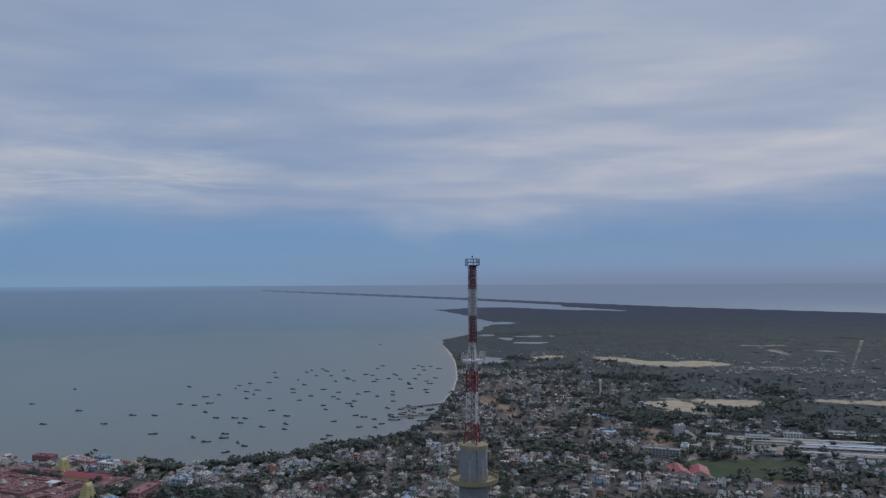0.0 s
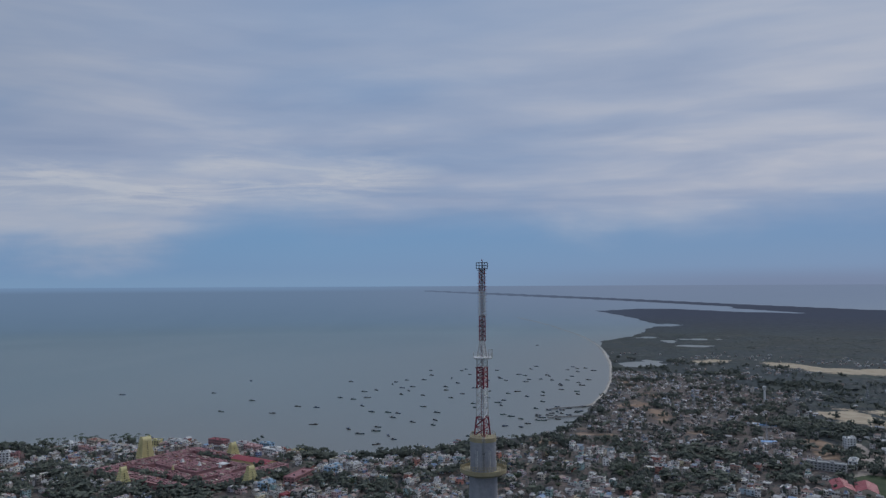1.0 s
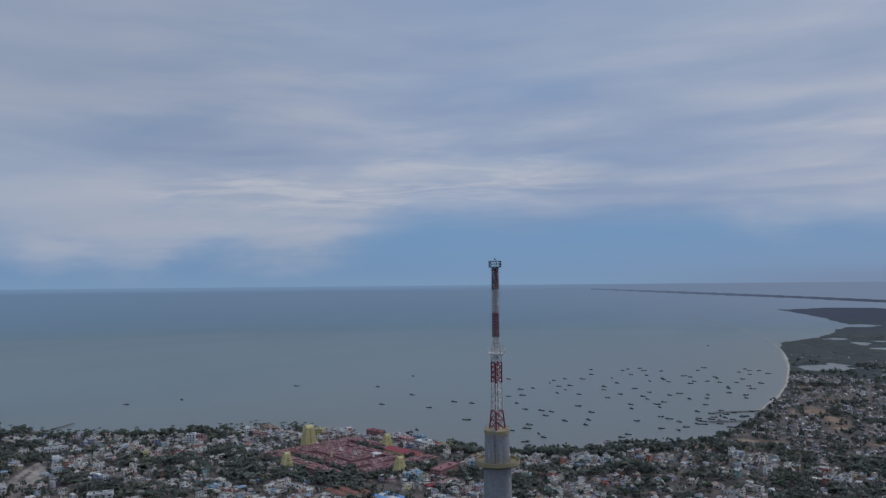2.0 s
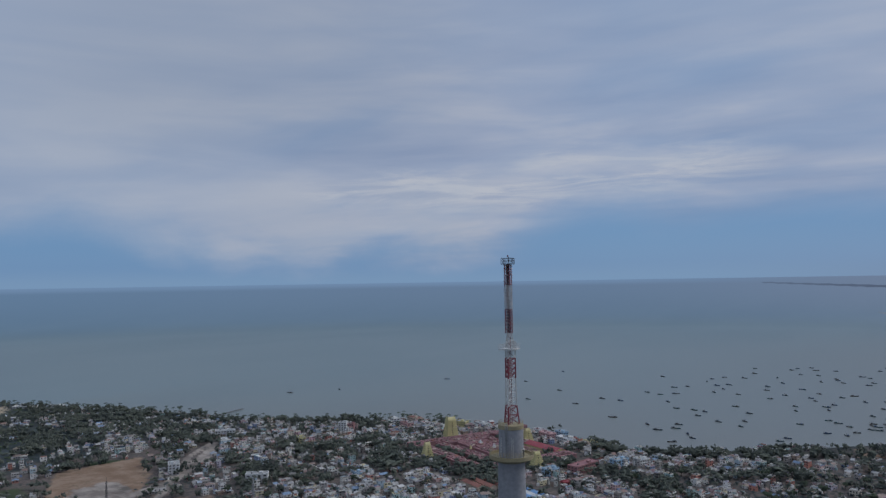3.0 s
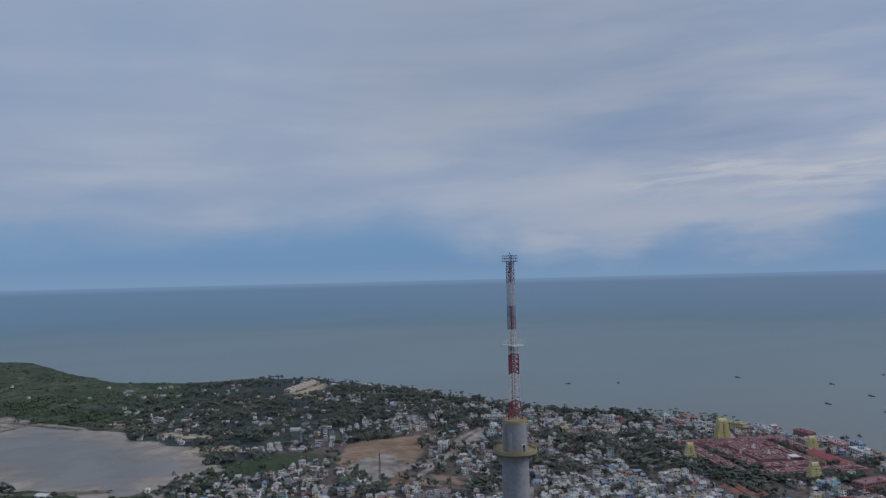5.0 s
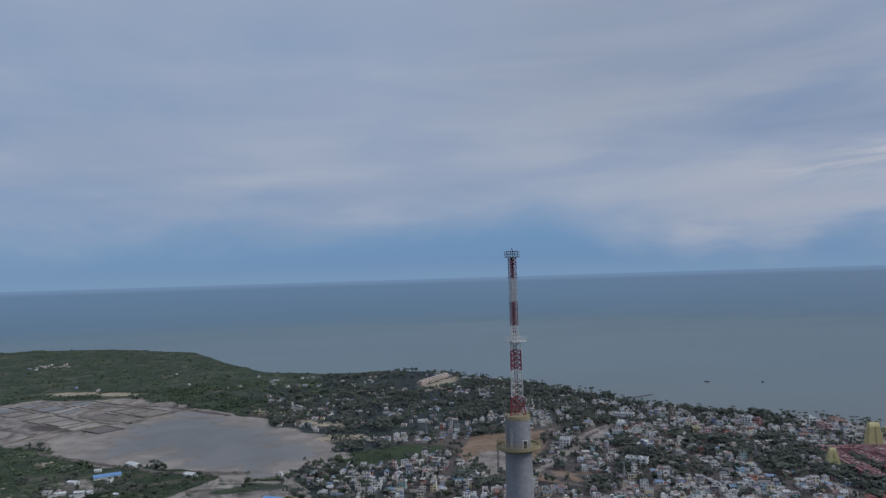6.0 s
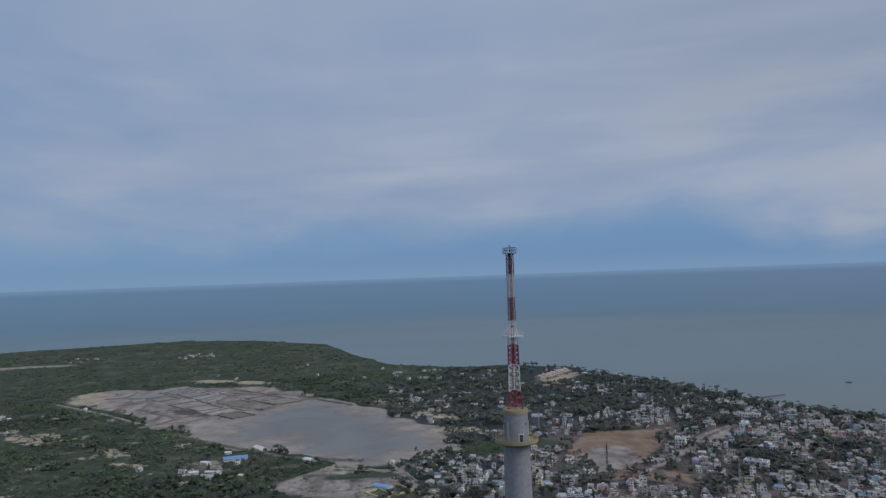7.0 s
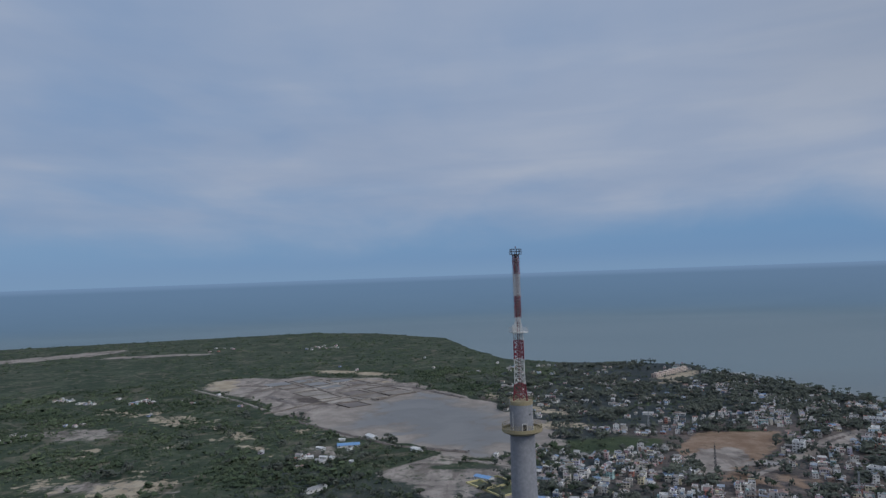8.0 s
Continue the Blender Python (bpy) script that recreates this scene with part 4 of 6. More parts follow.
# taller trees between the houses and along the shore, several clumps each
GROVES = [[(-700, 698), (-640, 652), (-602, 625)], [(-528, 606), (-480, 600), (-440, 612)], [(-305, 824), (-262, 850), (-228, 866), (-196, 886), (-170, 896)], [(-395, 838), (-352, 820)], [(-940, 690), (-860, 735), (-820, 770)]]


MASSES = [(-160, 765, 38, 17, 35), (-128, 802, 22, 14, 30), (-237, 768, 14, 10, 0), (-50, 890, 20, 16, 0), (355, 1166, 62, 70, 0), (145, 922, 50, 45, 0), (134, 783, 45, 30, 0), (470, 742, 90, 16, 0), (400, 762, 40, 10, 0), (522, 1217, 75, 22, 0), (-1199, 565, 55, 45, 0), (-1012, 206, 40, 26, 0), (-843, 713, 22, 16, 0), (-778, 758, 20, 15, 0), (-763, 589, 18, 16, 0), (-616, 397, 20, 14, 0), (-619, 670, 20, 16, 0), (-445, 620, 16, 14, 0), (-806, 777, 34, 18, 0), (-470, 871, 18, 12, 0), (-580, 601, 22, 18, 0), (-662, 342, 16, 14, 0), (-654, 538, 18, 14, 0), (-554, 551, 15, 14, 0)]


def grove_at(x, y):
    """How thickly tall trees stand, 0 to 1: in groves, along the shore, in and round the temple's courts."""
    stand = np.clip((value_noise(x, y, 58, 51) - 0.615) * 13, 0, 1)
    zone = np.where((x > -130) & (y > 500), np.where(((x > 110) & (y > 1040)) | ((x > 200) & (y < 910)), 0.9, 0.75), np.where(near_line(x, y, [(-650, 855), (-430, 832)]) < 32, 0.1, 0.9))
    g = (0.085 + 0.75 * stand) * zone * (shrub_room(x, y) > 0) * (inside(x, y, TOWN) > np.where(x < -700, -620, -350))
    g = g * (1 - 0.85 * scrub_side(x, y))
    for cx, cy, a, b, turn in MASSES:
        g = np.where(oval(x, y, cx, cy, a, b, turn) + (value_noise(x, y, 30, 57) - 0.5) * 24 > 0, np.maximum(g, 0.42), g)
    g = g * np.where((x > -130) & (y > 700) & (inside(x, y, TOWN) < -20) & (g < 0.4), 0.35, 1.0)
    headland = (x < -700) & (y > 20) & (inside(x, y, TOWN) < -15) & (shrub_room(x, y) > 0) & (scrub_side(x, y) < 0.6)
    g = np.where(headland, np.maximum(g, 0.40 * np.clip((value_noise(x, y, 55, 53, 4) - 0.46) * 8, 0.08, 1)), g)
    for line in GROVES:
        g = np.maximum(g, (near_line(x, y, line) < 14) * 1.6)
    g = g * (inside(x, y, BARE) < 8)
    g = g * (np.hypot(x + 1472, y - 425) > 84) * (oval(x, y, -1440, 390, 60, 110, 35) < 0)
    u, v = temple_uv(x, y)
    for u0, v0, u1, v1 in ((-60, -59, 74, -46), (-70, -100, 90, -80), (96, -70, 124, 70), (24, -58, 74, -36), (62, 12, 74, 56), (-110, -60, -97, -14), (-60, 48, 10, 56)):
        g = np.where((u > u0) & (u < u1) & (v > v0) & (v < v1), 1.0, g)
    return g * (land_height(x, y) > 5)


tree_x, tree_y = rng.uniform(-1700, 1000, 260000), rng.uniform(-500, 2300, 260000)
tree_r = np.hypot(tree_x, tree_y)
pick = (tree_r > 560) & (rng.uniform(0, 1, 260000) < 1.0 * grove_at(tree_x, tree_y) * np.where(tree_r > 1500, 0.28, 0.46))
tree_x, tree_y = tree_x[pick], tree_y[pick]
n = len(tree_x)
tall = rng.uniform(5.0, 11.0, n)
for cx, cy, a, b, turn in MASSES:
    tall = np.where(oval(tree_x, tree_y, cx, cy, a, b, turn) > -4, tall * 1.25, tall)
broad = tall * rng.uniform(0.24, 0.38, n)
bits = [np.stack([tree_x + rng.normal(0, 1, n) * broad, tree_y + rng.normal(0, 1, n) * broad, 1.5 + tall * rng.uniform(0.45, 0.95, n)], -1) for _ in range(5)]
clumps("town_trees", np.concatenate(bits), np.tile(broad, 5) * rng.uniform(0.6, 1.2, 5 * n), rng.uniform(1.3, 2.6, 5 * n), LEAVES, "dark green trees crowded between the houses", "trees", 16, 3)
green = rng.uniform(0, 1, len(x)) < np.maximum(scrub_side(x, y), 0.9 * soft(value_noise(x, y, 150, 83) - 0.38, 0.06) * (x < -740))
mass = (value_noise(x, y, 120, 81) > 0.47) & ~green
size = np.where(mass, size * 1.55, size)
high = np.where(mass, np.minimum(high * 1.2, 4.5), high)
thin = green & (value_noise(x, y, 45, 71) < 0.52) & (rng.uniform(0, 1, len(x)) < 0.7)
high = np.where(green, np.minimum(high * 0.8, 2.4), high)
far_off = (r > 1900) & ~green
high, size = np.where(far_off, high * 0.55, high), np.where(far_off, size * 1.5, size)
gone = far_off & (rng.uniform(0, 1, len(x)) < 0.6)
spot = np.stack([x, y, 1.5 + high * np.where(green, 0.3, 0.12)], -1)
dark = ~green & ~gone
clumps("woodland", spot[dark], size[dark], high[dark], WOODS, "dense dark green scrub and palm groves over the flat land", "woodland", 6, 2)
# taller thorn bushes in loose drifts
M = 90000
bx, by = rng.uniform(-1700, -560, M), rng.uniform(-950, 220, M)
br = np.hypot(bx, by)
bush = (br > 560) & (br < 1750) & (rng.uniform(0, 1, M) < 0.36 * np.clip((value_noise(bx, by, 55, 91) - 0.45) * 5, 0.03, 1) * (shrub_room(bx, by) > 0.1) * scrub_side(bx, by))
bx, by = bx[bush], by[bush]
bs = (0.9 + 2.4 * rng.uniform(0, 1, len(bx)) ** 2.0) * (1 + 0.9 * np.clip((value_noise(bx, by, 80, 93) - 0.5) * 5, 0, 1))
keep = green & ~thin
all_at = np.concatenate([spot[keep], np.stack([bx, by, 1.5 + bs * 0.55], -1)])
clumps("thorn_scrub", all_at, np.concatenate([size[keep], bs]), np.concatenate([high[keep], bs * rng.uniform(0.55, 0.9, len(bs))]), SCRUB, "open green thorn scrub around the salt pans", "scrub", 7, 3)


# ---- houses of the town ----
# small clusters of houses outside the town
HAMLETS = [(-1362, -876, 26, 0.35), (-1308, -799, 24, 0.4), (-1308, -683, 28, 0.4), (-985, -750, 30, 0.3), (-1062, -700, 22, 0.3), (-818, -212, 44, 0.6), (-1723, -322, 26, 0.4), (-2373, -542, 80, 0.08), (-2441, -879, 90, 0.06),
           (-2649, -1542, 80, 0.08), (-2452, -1230, 70, 0.06), (-2595, -1037, 70, 0.06), (-1560, 150, 45, 0.2), (880, 1895, 70, 0.6), (980, 1880, 60, 0.6), (760, 1840, 50, 0.5), (1070, 1830, 50, 0.4), (1160, 2690, 60, 0.4),
           (640, 1500, 60, 0.4), (420, 1560, 60, 0.45), (240, 1700, 70, 0.6), (330, 1850, 60, 0.5)]


def house_spots():
    """Plots on the lanes of the town: place, turn, width, depth, storeys."""
    rng = np.random.default_rng(21)
    c, s = math.cos(radians(-22)), math.sin(radians(-22))
    u, v = np.meshgrid(np.arange(-2600, 2600, 10.0), np.arange(-2600, 2600, 10.6))
    u, v = u.ravel(), v.ravel()
    lane = ((u % 90) < 8.5) | ((v % 74.2) < 8.5)
    u = u + rng.uniform(-2.6, 2.6, len(u)) + 14 * (value_noise(u, v, 160, 31) - 0.5)
    v = v + rng.uniform(-3, 3, len(v)) + 14 * (value_noise(u, v, 160, 33) - 0.5)
    x, y = u * c - v * s, u * s + v * c
    r = np.hypot(x, y)
    sand, town, mud, brown, grass = cover_at(x, y)
    tu, tv = temple_uv(x, y)
    shoreline = np.minimum(near_line(x, y, GROVES[2]), near_line(x, y, GROVES[3])) < 15
    clear = ((np.abs(tu) < 112) & (np.abs(tv) < 92)) | (mud > 0.3) | (brown > 0.2) | (grass > 0.3) | (sand > 0.35) | (land_height(x, y) < 8) | (r < 130) | shoreline
    clear |= (x > 335) & (x < 800) & (np.abs(y - (1055 - 0.24 * x)) < 66)
    for cx, cy, rad in ((-437, 760, 45), (-345, 695, 34), (-400, 585, 46), (-345, 585, 30), (361, 1030, 22), (300, 880, 36), (302, 800, 26), (-1480, 428, 80)):
        clear |= np.hypot(x - cx, y - cy) < rad
    patch = value_noise(x, y, 90, 12)
    dense = np.where(inside(x, y, TOWN) > 0, np.where(patch > 0.56, 0.4, 0.88) * np.where((x > -120) & (y > 600), np.where(((x > 110) & (y > 1040)) | ((x > 200) & (y < 910)), 0.5, 0.84), 1.0), 0.0)
    dense = dense * np.where(value_noise(x, y, 58, 51) > 0.645, 0.14, 1.0)
    strew = np.clip((value_noise(x, y, 130, 41) - 0.50) * 4, 0.02, 0.5) * np.clip((2700 - r) / 1500, 0, 1)
    away = inside(x, y, TOWN) <= 0
    strew = np.where((x < -700) & (x > -1420) & (y > 40), np.maximum(strew, 0.16 * (value_noise(x, y, 70, 47) > 0.42)), strew)
    dense = np.where(near_line(x, y, [(-650, 855), (-430, 832)]) < 34, 0.8, dense)
    dense = np.where(away, np.where(x > -200, strew * 0.9, strew * np.where(y > 40, np.where(x < -1420, 0.25, 1.25), 0.015)), dense)
    for cx, cy, rad, k in HAMLETS:
        dense = np.where(np.hypot(x - cx, y - cy) + (value_noise(x, y, 30, 43) - 0.5) * rad < rad, np.maximum(dense, k), dense)
    dense = np.where(oval(x, y, -940, 190, 130, 80, 40) > 0, dense * 0.12, dense)
    dense = np.where(np.minimum(near_line(x, y, [(-925, 172), (-905, 204), (-880, 236)]), near_line(x, y, [(-757, 165), (-750, 200), (-742, 240)])) < 17, 0.85, dense)
    dense = np.where(soft(inside(x, y, BARE), 12) > 0.2, 0.0, dense)
    for cx, cy, a, b, turn in MASSES:
        dense = np.where(oval(x, y, cx, cy, a, b, turn) > 0, 0.08, dense)
    dense = np.where(lane, dense * 0.06, dense)
    keep = (rng.uniform(0, 1, len(x)) < dense) & ~clear & (np.abs(np.degrees(np.arctan2(-x, y)) - 45) < 100) & (r < 2700)
    x, y, r = x[keep], y[keep], r[keep]
    n = len(x)
    w, d = rng.uniform(4.2, 9.2, n), rng.uniform(4.6, 9.6, n)
    big = rng.uniform(0, 1, n) < 0.12
    w = np.where(big, w * rng.uniform(1.3, 1.9, n), w)
    floors = rng.choice([1, 1, 1, 1, 2, 2, 2, 3], n)
    shack = (y > 960) & (x > -160)
    floors = np.where(shack | (r > 1500), np.minimum(floors, rng.choice([1, 1, 2], n)), floors)
    w, d = np.where(shack, w * 0.8, w), np.where(shack, d * 0.8, d)
    floors = np.where(inside(x, y, TOWN) < -20, 1, floors)
    turn = -22 + 90 * rng.integers(0, 4, n) + rng.normal(0, 4, n)
    return x, y, r, turn, w, d, floors


HX, HY, HR, HT, HW, HD, HF = house_spots()


def in_sight(x, y):
    """The strip of town along the flight that stands out singly."""
    b = np.degrees(np.arctan2(-x, y))
    return (b > -32) & (b < 112)


order = np.argsort(np.where(in_sight(HX, HY) & (HR > 610), HR, 1e9))
SINGLE = np.zeros(len(HX), dtype=bool)
SINGLE[order[:238]] = True


def house_rows(name, pick, label, wall=WALL_MANY, roof=ROOF_MANY):
    """The rest of the houses, joined: walls with parapet, terrace, stair room, tank, windows, some with pitched roofs."""
    rng = np.random.default_rng(77)
    V, F, M = [], [], []

    def quad_box(c, s, ox, oy, x0, y0, z0, x1, y1, z1, mat, top=None):
        k = len(V)
        for z in (z0, z1):
            for px_, py_ in ((x0, y0), (x1, y0), (x1, y1), (x0, y1)):
                V.append((ox + px_ * c - py_ * s, oy + px_ * s + py_ * c, z))
        for a, b in ((0, 1), (1, 2), (2, 3), (3, 0)):
            F.append((k + a, k + b, k + 4 + b, k + 4 + a))
            M.append(mat)
        F.append((k + 4, k + 5, k + 6, k + 7))
        M.append(mat if top is None else top)

    for i in np.flatnonzero(pick):
        ox, oy, w, d, fl = HX[i], HY[i], HW[i] / 2, HD[i] / 2, int(HF[i])
        c, s = math.cos(radians(HT[i])), math.sin(radians(HT[i]))
        h = 1.4 + 2.9 * fl + rng.uniform(-0.2, 0.5)
        far = HR[i] > 1500
        pitched = (fl == 1 and rng.uniform() < 0.55) or rng.uniform() < 0.08
        quad_box(c, s, ox, oy, -w, -d, 0.5, w, d, h, 0, 0)
        if pitched:
            k = len(V)
            e, rise_ = 0.5, rng.uniform(1.2, 2.2)
            for px_, py_, pz_ in ((-w - e, -d - e, h), (w + e, -d - e, h), (w + e, d + e, h), (-w - e, d + e, h), (-w - e, 0, h + rise_), (w + e, 0, h + rise_)):
                V.append((ox + px_ * c - py_ * s, oy + px_ * s + py_ * c, pz_))
            F.extend([(k, k + 1, k + 5, k + 4), (k + 2, k + 3, k + 4, k + 5), (k, k + 4, k + 3), (k + 1, k + 2, k + 5)])
            M.extend([3, 3, 0, 0])
        else:
            for x0, y0, x1, y1 in ((-w, -d, w, -d + 0.25), (-w, d - 0.25, w, d), (-w, -d + 0.25, -w + 0.25, d - 0.25), (w - 0.25, -d + 0.25, w, d - 0.25)):
                if not far:
                    quad_box(c, s, ox, oy, x0, y0, h, x1, y1, h + 0.9, 0)
            k = len(V)
            for px_, py_ in ((-w + 0.25, -d + 0.25), (w - 0.25, -d + 0.25), (w - 0.25, d - 0.25), (-w + 0.25, d - 0.25)):
                V.append((ox + px_ * c - py_ * s, oy + px_ * s + py_ * c, h + 0.05))
            F.append((k, k + 1, k + 2, k + 3))
            M.append(1)
            if min(w, d) > 2.0 and rng.uniform() < 0.6:
                sx, sy = rng.uniform(-w + 0.4, w - 3.2), rng.uniform(-d + 0.4, d - 3.2)
                quad_box(c, s, ox, oy, sx, sy, h, sx + 2.8, sy + 2.8, h + 2.4, 0, 1)
            if min(w, d) > 1.4 and rng.uniform() < 0.4:
                sx, sy = rng.uniform(-w + 0.5, w - 1.8), rng.uniform(-d + 0.5, d - 1.8)
                quad_box(c, s, ox, oy, sx, sy, h, sx + 1.2, sy + 1.2, h + 1.5, 2)
        for _ in range(int(rng.integers(0, 3))):
            sg, ah = rng.choice([-1, 1]), 1.5 + 3.0 * max(1, fl - 1) - rng.uniform(0, 0.6)
            aw, ad = rng.uniform(1.5, 3.2), rng.uniform(0.35, 0.9) * d
            x0 = w if sg > 0 else -w - aw
            quad_box(c, s, ox, oy, x0, -ad, 0.5, x0 + aw, ad * rng.uniform(0.2, 1), ah, 0, 1)
        if far:
            continue
        for f in range(fl):
            z = 1.3 + 2.9 * f + 0.9
            for side in range(4):
                half, out = (w, d) if side % 2 == 0 else (d, w)
                m = 2 if half < 4.4 else 3
                for q in range(m):
                    if rng.uniform() < 0.22:
                        continue
                    t = -half + half * 2 * (q + 0.5) / m
                    wide = rng.choice([0.55, 0.75, 1.25])
                    k = len(V)
                    for a, b in ((-wide, 0), (wide, 0), (wide, 1.5), (-wide, 1.5)):
                        lx, ly = t + a, -out - 0.03
                        for _ in range(side):
                            lx, ly = -ly, lx
                        V.append((ox + lx * c - ly * s, oy + lx * s + ly * c, z + b))
                    F.append((k, k + 1, k + 2, k + 3))
                    M.append(2)
    me = mesh_of(name, V, F, [wall, roof, DARK, surf("old_tiles_and_sheets", (0.7, 0.7, 0.7), (1.0, 1.0, 1.0), 0.6, 0.85, palette=[(0.31, 0.21, 0.18), (0.42, 0.41, 0.41), (0.28, 0.26, 0.25), (0.54, 0.53, 0.52), (0.33, 0.25, 0.22), (0.38, 0.43, 0.50), (0.46, 0.45, 0.44), (0.22, 0.21, 0.20), (0.36, 0.34, 0.33), (0.60, 0.59, 0.58), (0.30, 0.235, 0.21)] + ([(0.25, 0.35, 0.50)] if wall is WALL_MANY else []), by="island")], M)
    return tagged(new(name, me), label, "houses", kind="stuff")


SHORE = (HY > 960) & (HX > -160)
house_rows("town_houses", ~SINGLE & ~SHORE, "crowded flat-roofed and tiled houses in faded whites, pinks and blues")
house_rows("village_houses", ~SINGLE & SHORE, "low brown and grey houses of the fishing village", SHACK_WALL, SHACK_ROOF)


def house(w, d, floors, at, turn, rng, tank=True, stair=True, porch=False):
    """One house: walls, terrace, parapet, stair room, tank, door, windows with sunshades."""
    ob = thing("house", at, turn, "", "house", "houses of the town")
    h = 0.5 + 3.1 * floors
    part("wall", boxes((-w / 2, -d / 2, -1.0, w / 2, d / 2, h)), WALL, ob)
    part("terrace", boxes((-w / 2 + 0.25, -d / 2 + 0.25, h, w / 2 - 0.25, d / 2 - 0.25, h + 0.06)), ROOF, ob)
    e = 0.12
    part("parapet", boxes((-w / 2 - e, -d / 2 - e, h, w / 2 + e, -d / 2 + 0.22, h + 0.9), (-w / 2 - e, d / 2 - 0.22, h, w / 2 + e, d / 2 + e, h + 0.9),
                          (-w / 2 - e, -d / 2 + 0.22, h, -w / 2 + 0.22, d / 2 - 0.22, h + 0.9), (w / 2 - 0.22, -d / 2 + 0.22, h, w / 2 + e, d / 2 - 0.22, h + 0.9)), WALL, ob)
    if stair:
        sx, sy = rng.uniform(-w / 2 + 0.3, w / 2 - 3.1), rng.uniform(-d / 2 + 0.3, d / 2 - 3.1)
        room = part("stair_room", boxes((sx, sy, h, sx + 2.8, sy + 2.8, h + 2.4), (sx - 0.2, sy - 0.2, h + 2.4, sx + 3.0, sy + 3.0, h + 2.55)), WALL, ob)
        part("stair_door", boxes((sx + 0.8, sy - 0.04, h + 0.1, sx + 1.7, sy, h + 2.0)), DARK, room)
    if tank:
        t = turned(bmesh.new(), [(0.62, 0), (0.66, 0.2), (0.66, 1.1), (0.45, 1.35), (0.2, 1.42)], 10)
        bmesh.ops.translate(t, vec=(w / 2 - 1.3, d / 2 - 1.3, h + 0.06), verts=t.verts)
        part("water_tank", t, STEEL, ob, "black plastic water tank")
    part("door", boxes((-0.55, -d / 2 - 0.05, 0.0, 0.55, -d / 2, 2.1)), DARK, ob)
    panes, shades = bmesh.new(), bmesh.new()
    for f in range(floors):
        z = 0.4 + 3.1 * f + 0.9
        for side in range(4):
            half, out = (w / 2, d / 2) if side % 2 == 0 else (d / 2, w / 2)
            m = 2 if half < 4.6 else 3
            for q in range(m):
                x0 = -half + 2 * half * (q + 0.5) / m
                if f == 0 and side == 0 and abs(x0) < 1.3:
                    continue
                if rng.random() < 0.2:
                    continue
                rot = Matrix.Rotation(math.pi / 2 * side, 4, "Z")
                box(panes, x0 - 0.6, -out - 0.04, z, x0 + 0.6, -out + 0.02, z + 1.35, rot)
                box(shades, x0 - 0.8, -out - 0.55, z + 1.45, x0 + 0.8, -out, z + 1.55, rot)
    aw = rng.uniform(1.8, 3.0)
    part("annex", boxes((w / 2, -d * 0.3, -1.0, w / 2 + aw, d * rng.uniform(0.05, 0.4), h - 3.1 if floors > 1 else h - 0.7)), WALL, ob, "lower side room")
    tagged(part("glazing", panes, DARK, ob), kind="stuff")
    tagged(part("shading_ledge", shades, ROOF, ob), kind="stuff")
    if porch:
        part("balcony", boxes((-w / 2, -d / 2 - 1.2, 3.3, w / 2, -d / 2 - 0.02, 3.45), (-w / 2, -d / 2 - 1.2, 3.45, w / 2, -d / 2 - 1.1, 4.3)), WALL, ob)
    return ob


LABELS = {1: "single-storey flat-roofed plaster house with a parapet", 2: "two-storey flat-roofed plaster house with dark windows", 3: "three-storey plaster house with a stair room on its terrace"}
near_ids = np.flatnonzero(SINGLE)
hr = random.Random(4)
models = {}
for i in near_ids:
    fl = int(HF[i])
    key = (fl, int(HW[i] > 8), int(HD[i] > 8), int(i) % 2)
    at = pose(HX[i], HY[i], 1.45, 0, 0, HT[i])
    if key not in models:
        models[key] = tagged(house(5.2 + 3.2 * key[1] + hr.uniform(0, 1.4), 5.6 + 3.0 * key[2] + hr.uniform(0, 1.4), fl, (HX[i], HY[i], 1.45), HT[i], hr, hr.random() < 0.8, fl > 1 or hr.random() < 0.5, fl > 1 and hr.random() < 0.6), LABELS[fl])
    else:
        copy_thing(models[key], at)


# ---- trees that stand singly ----
def tree_model(seed, name, tall, spread, label):
    g = random.Random(seed)
    ob = thing(name, (0, 0, 0), 0, label, "tree", "trees of the town")
    bm = bmesh.new()
    p = Vector((0, 0, -0.6))
    for k in range(4):
        q = p + Vector((g.uniform(-0.2, 0.2), g.uniform(-0.2, 0.2), tall * 0.13))
        bar(bm, p, q, 0.32 - 0.05 * k, 6)
        p = q
    ends = []
    for k in range(6):
        a = k * 1.05 + g.uniform(-0.3, 0.3)
        e = p + Vector((math.cos(a) * spread * 0.55, math.sin(a) * spread * 0.55, tall * g.uniform(0.1, 0.35)))
        bar(bm, p, e, 0.11, 5)
        ends.append(e)
    part("trunk", bm, BARK, ob, "brown trunk with forking limbs")
    crown = bmesh.new()
    for k in range(46):
        e = g.choice(ends) if k > 6 else p + Vector((0, 0, tall * 0.25))
        c = e + Vector((g.gauss(0, spread * 0.26), g.gauss(0, spread * 0.26), g.gauss(tall * 0.12, tall * 0.1)))
        res = bmesh.ops.create_icosphere(crown, subdivisions=1, radius=spread * g.uniform(0.10, 0.24))
        for v in res["verts"]:
            v.co = Vector((v.co.x, v.co.y, v.co.z * 0.8)) * g.uniform(0.65, 1.35) + c
    for k in range(220):
        e = g.choice(ends)
        c = e + Vector((g.gauss(0, spread * 0.36), g.gauss(0, spread * 0.36), g.gauss(tall * 0.12, tall * 0.14)))
        s = g.uniform(0.25, 0.5)
        d = [Vector((g.uniform(-1, 1), g.uniform(-1, 1), g.uniform(-1, 1))) * s for _ in range(3)]
        crown.faces.new([crown.verts.new(c + q) for q in d])
    part("crown", crown, LEAF, ob)
    return ob


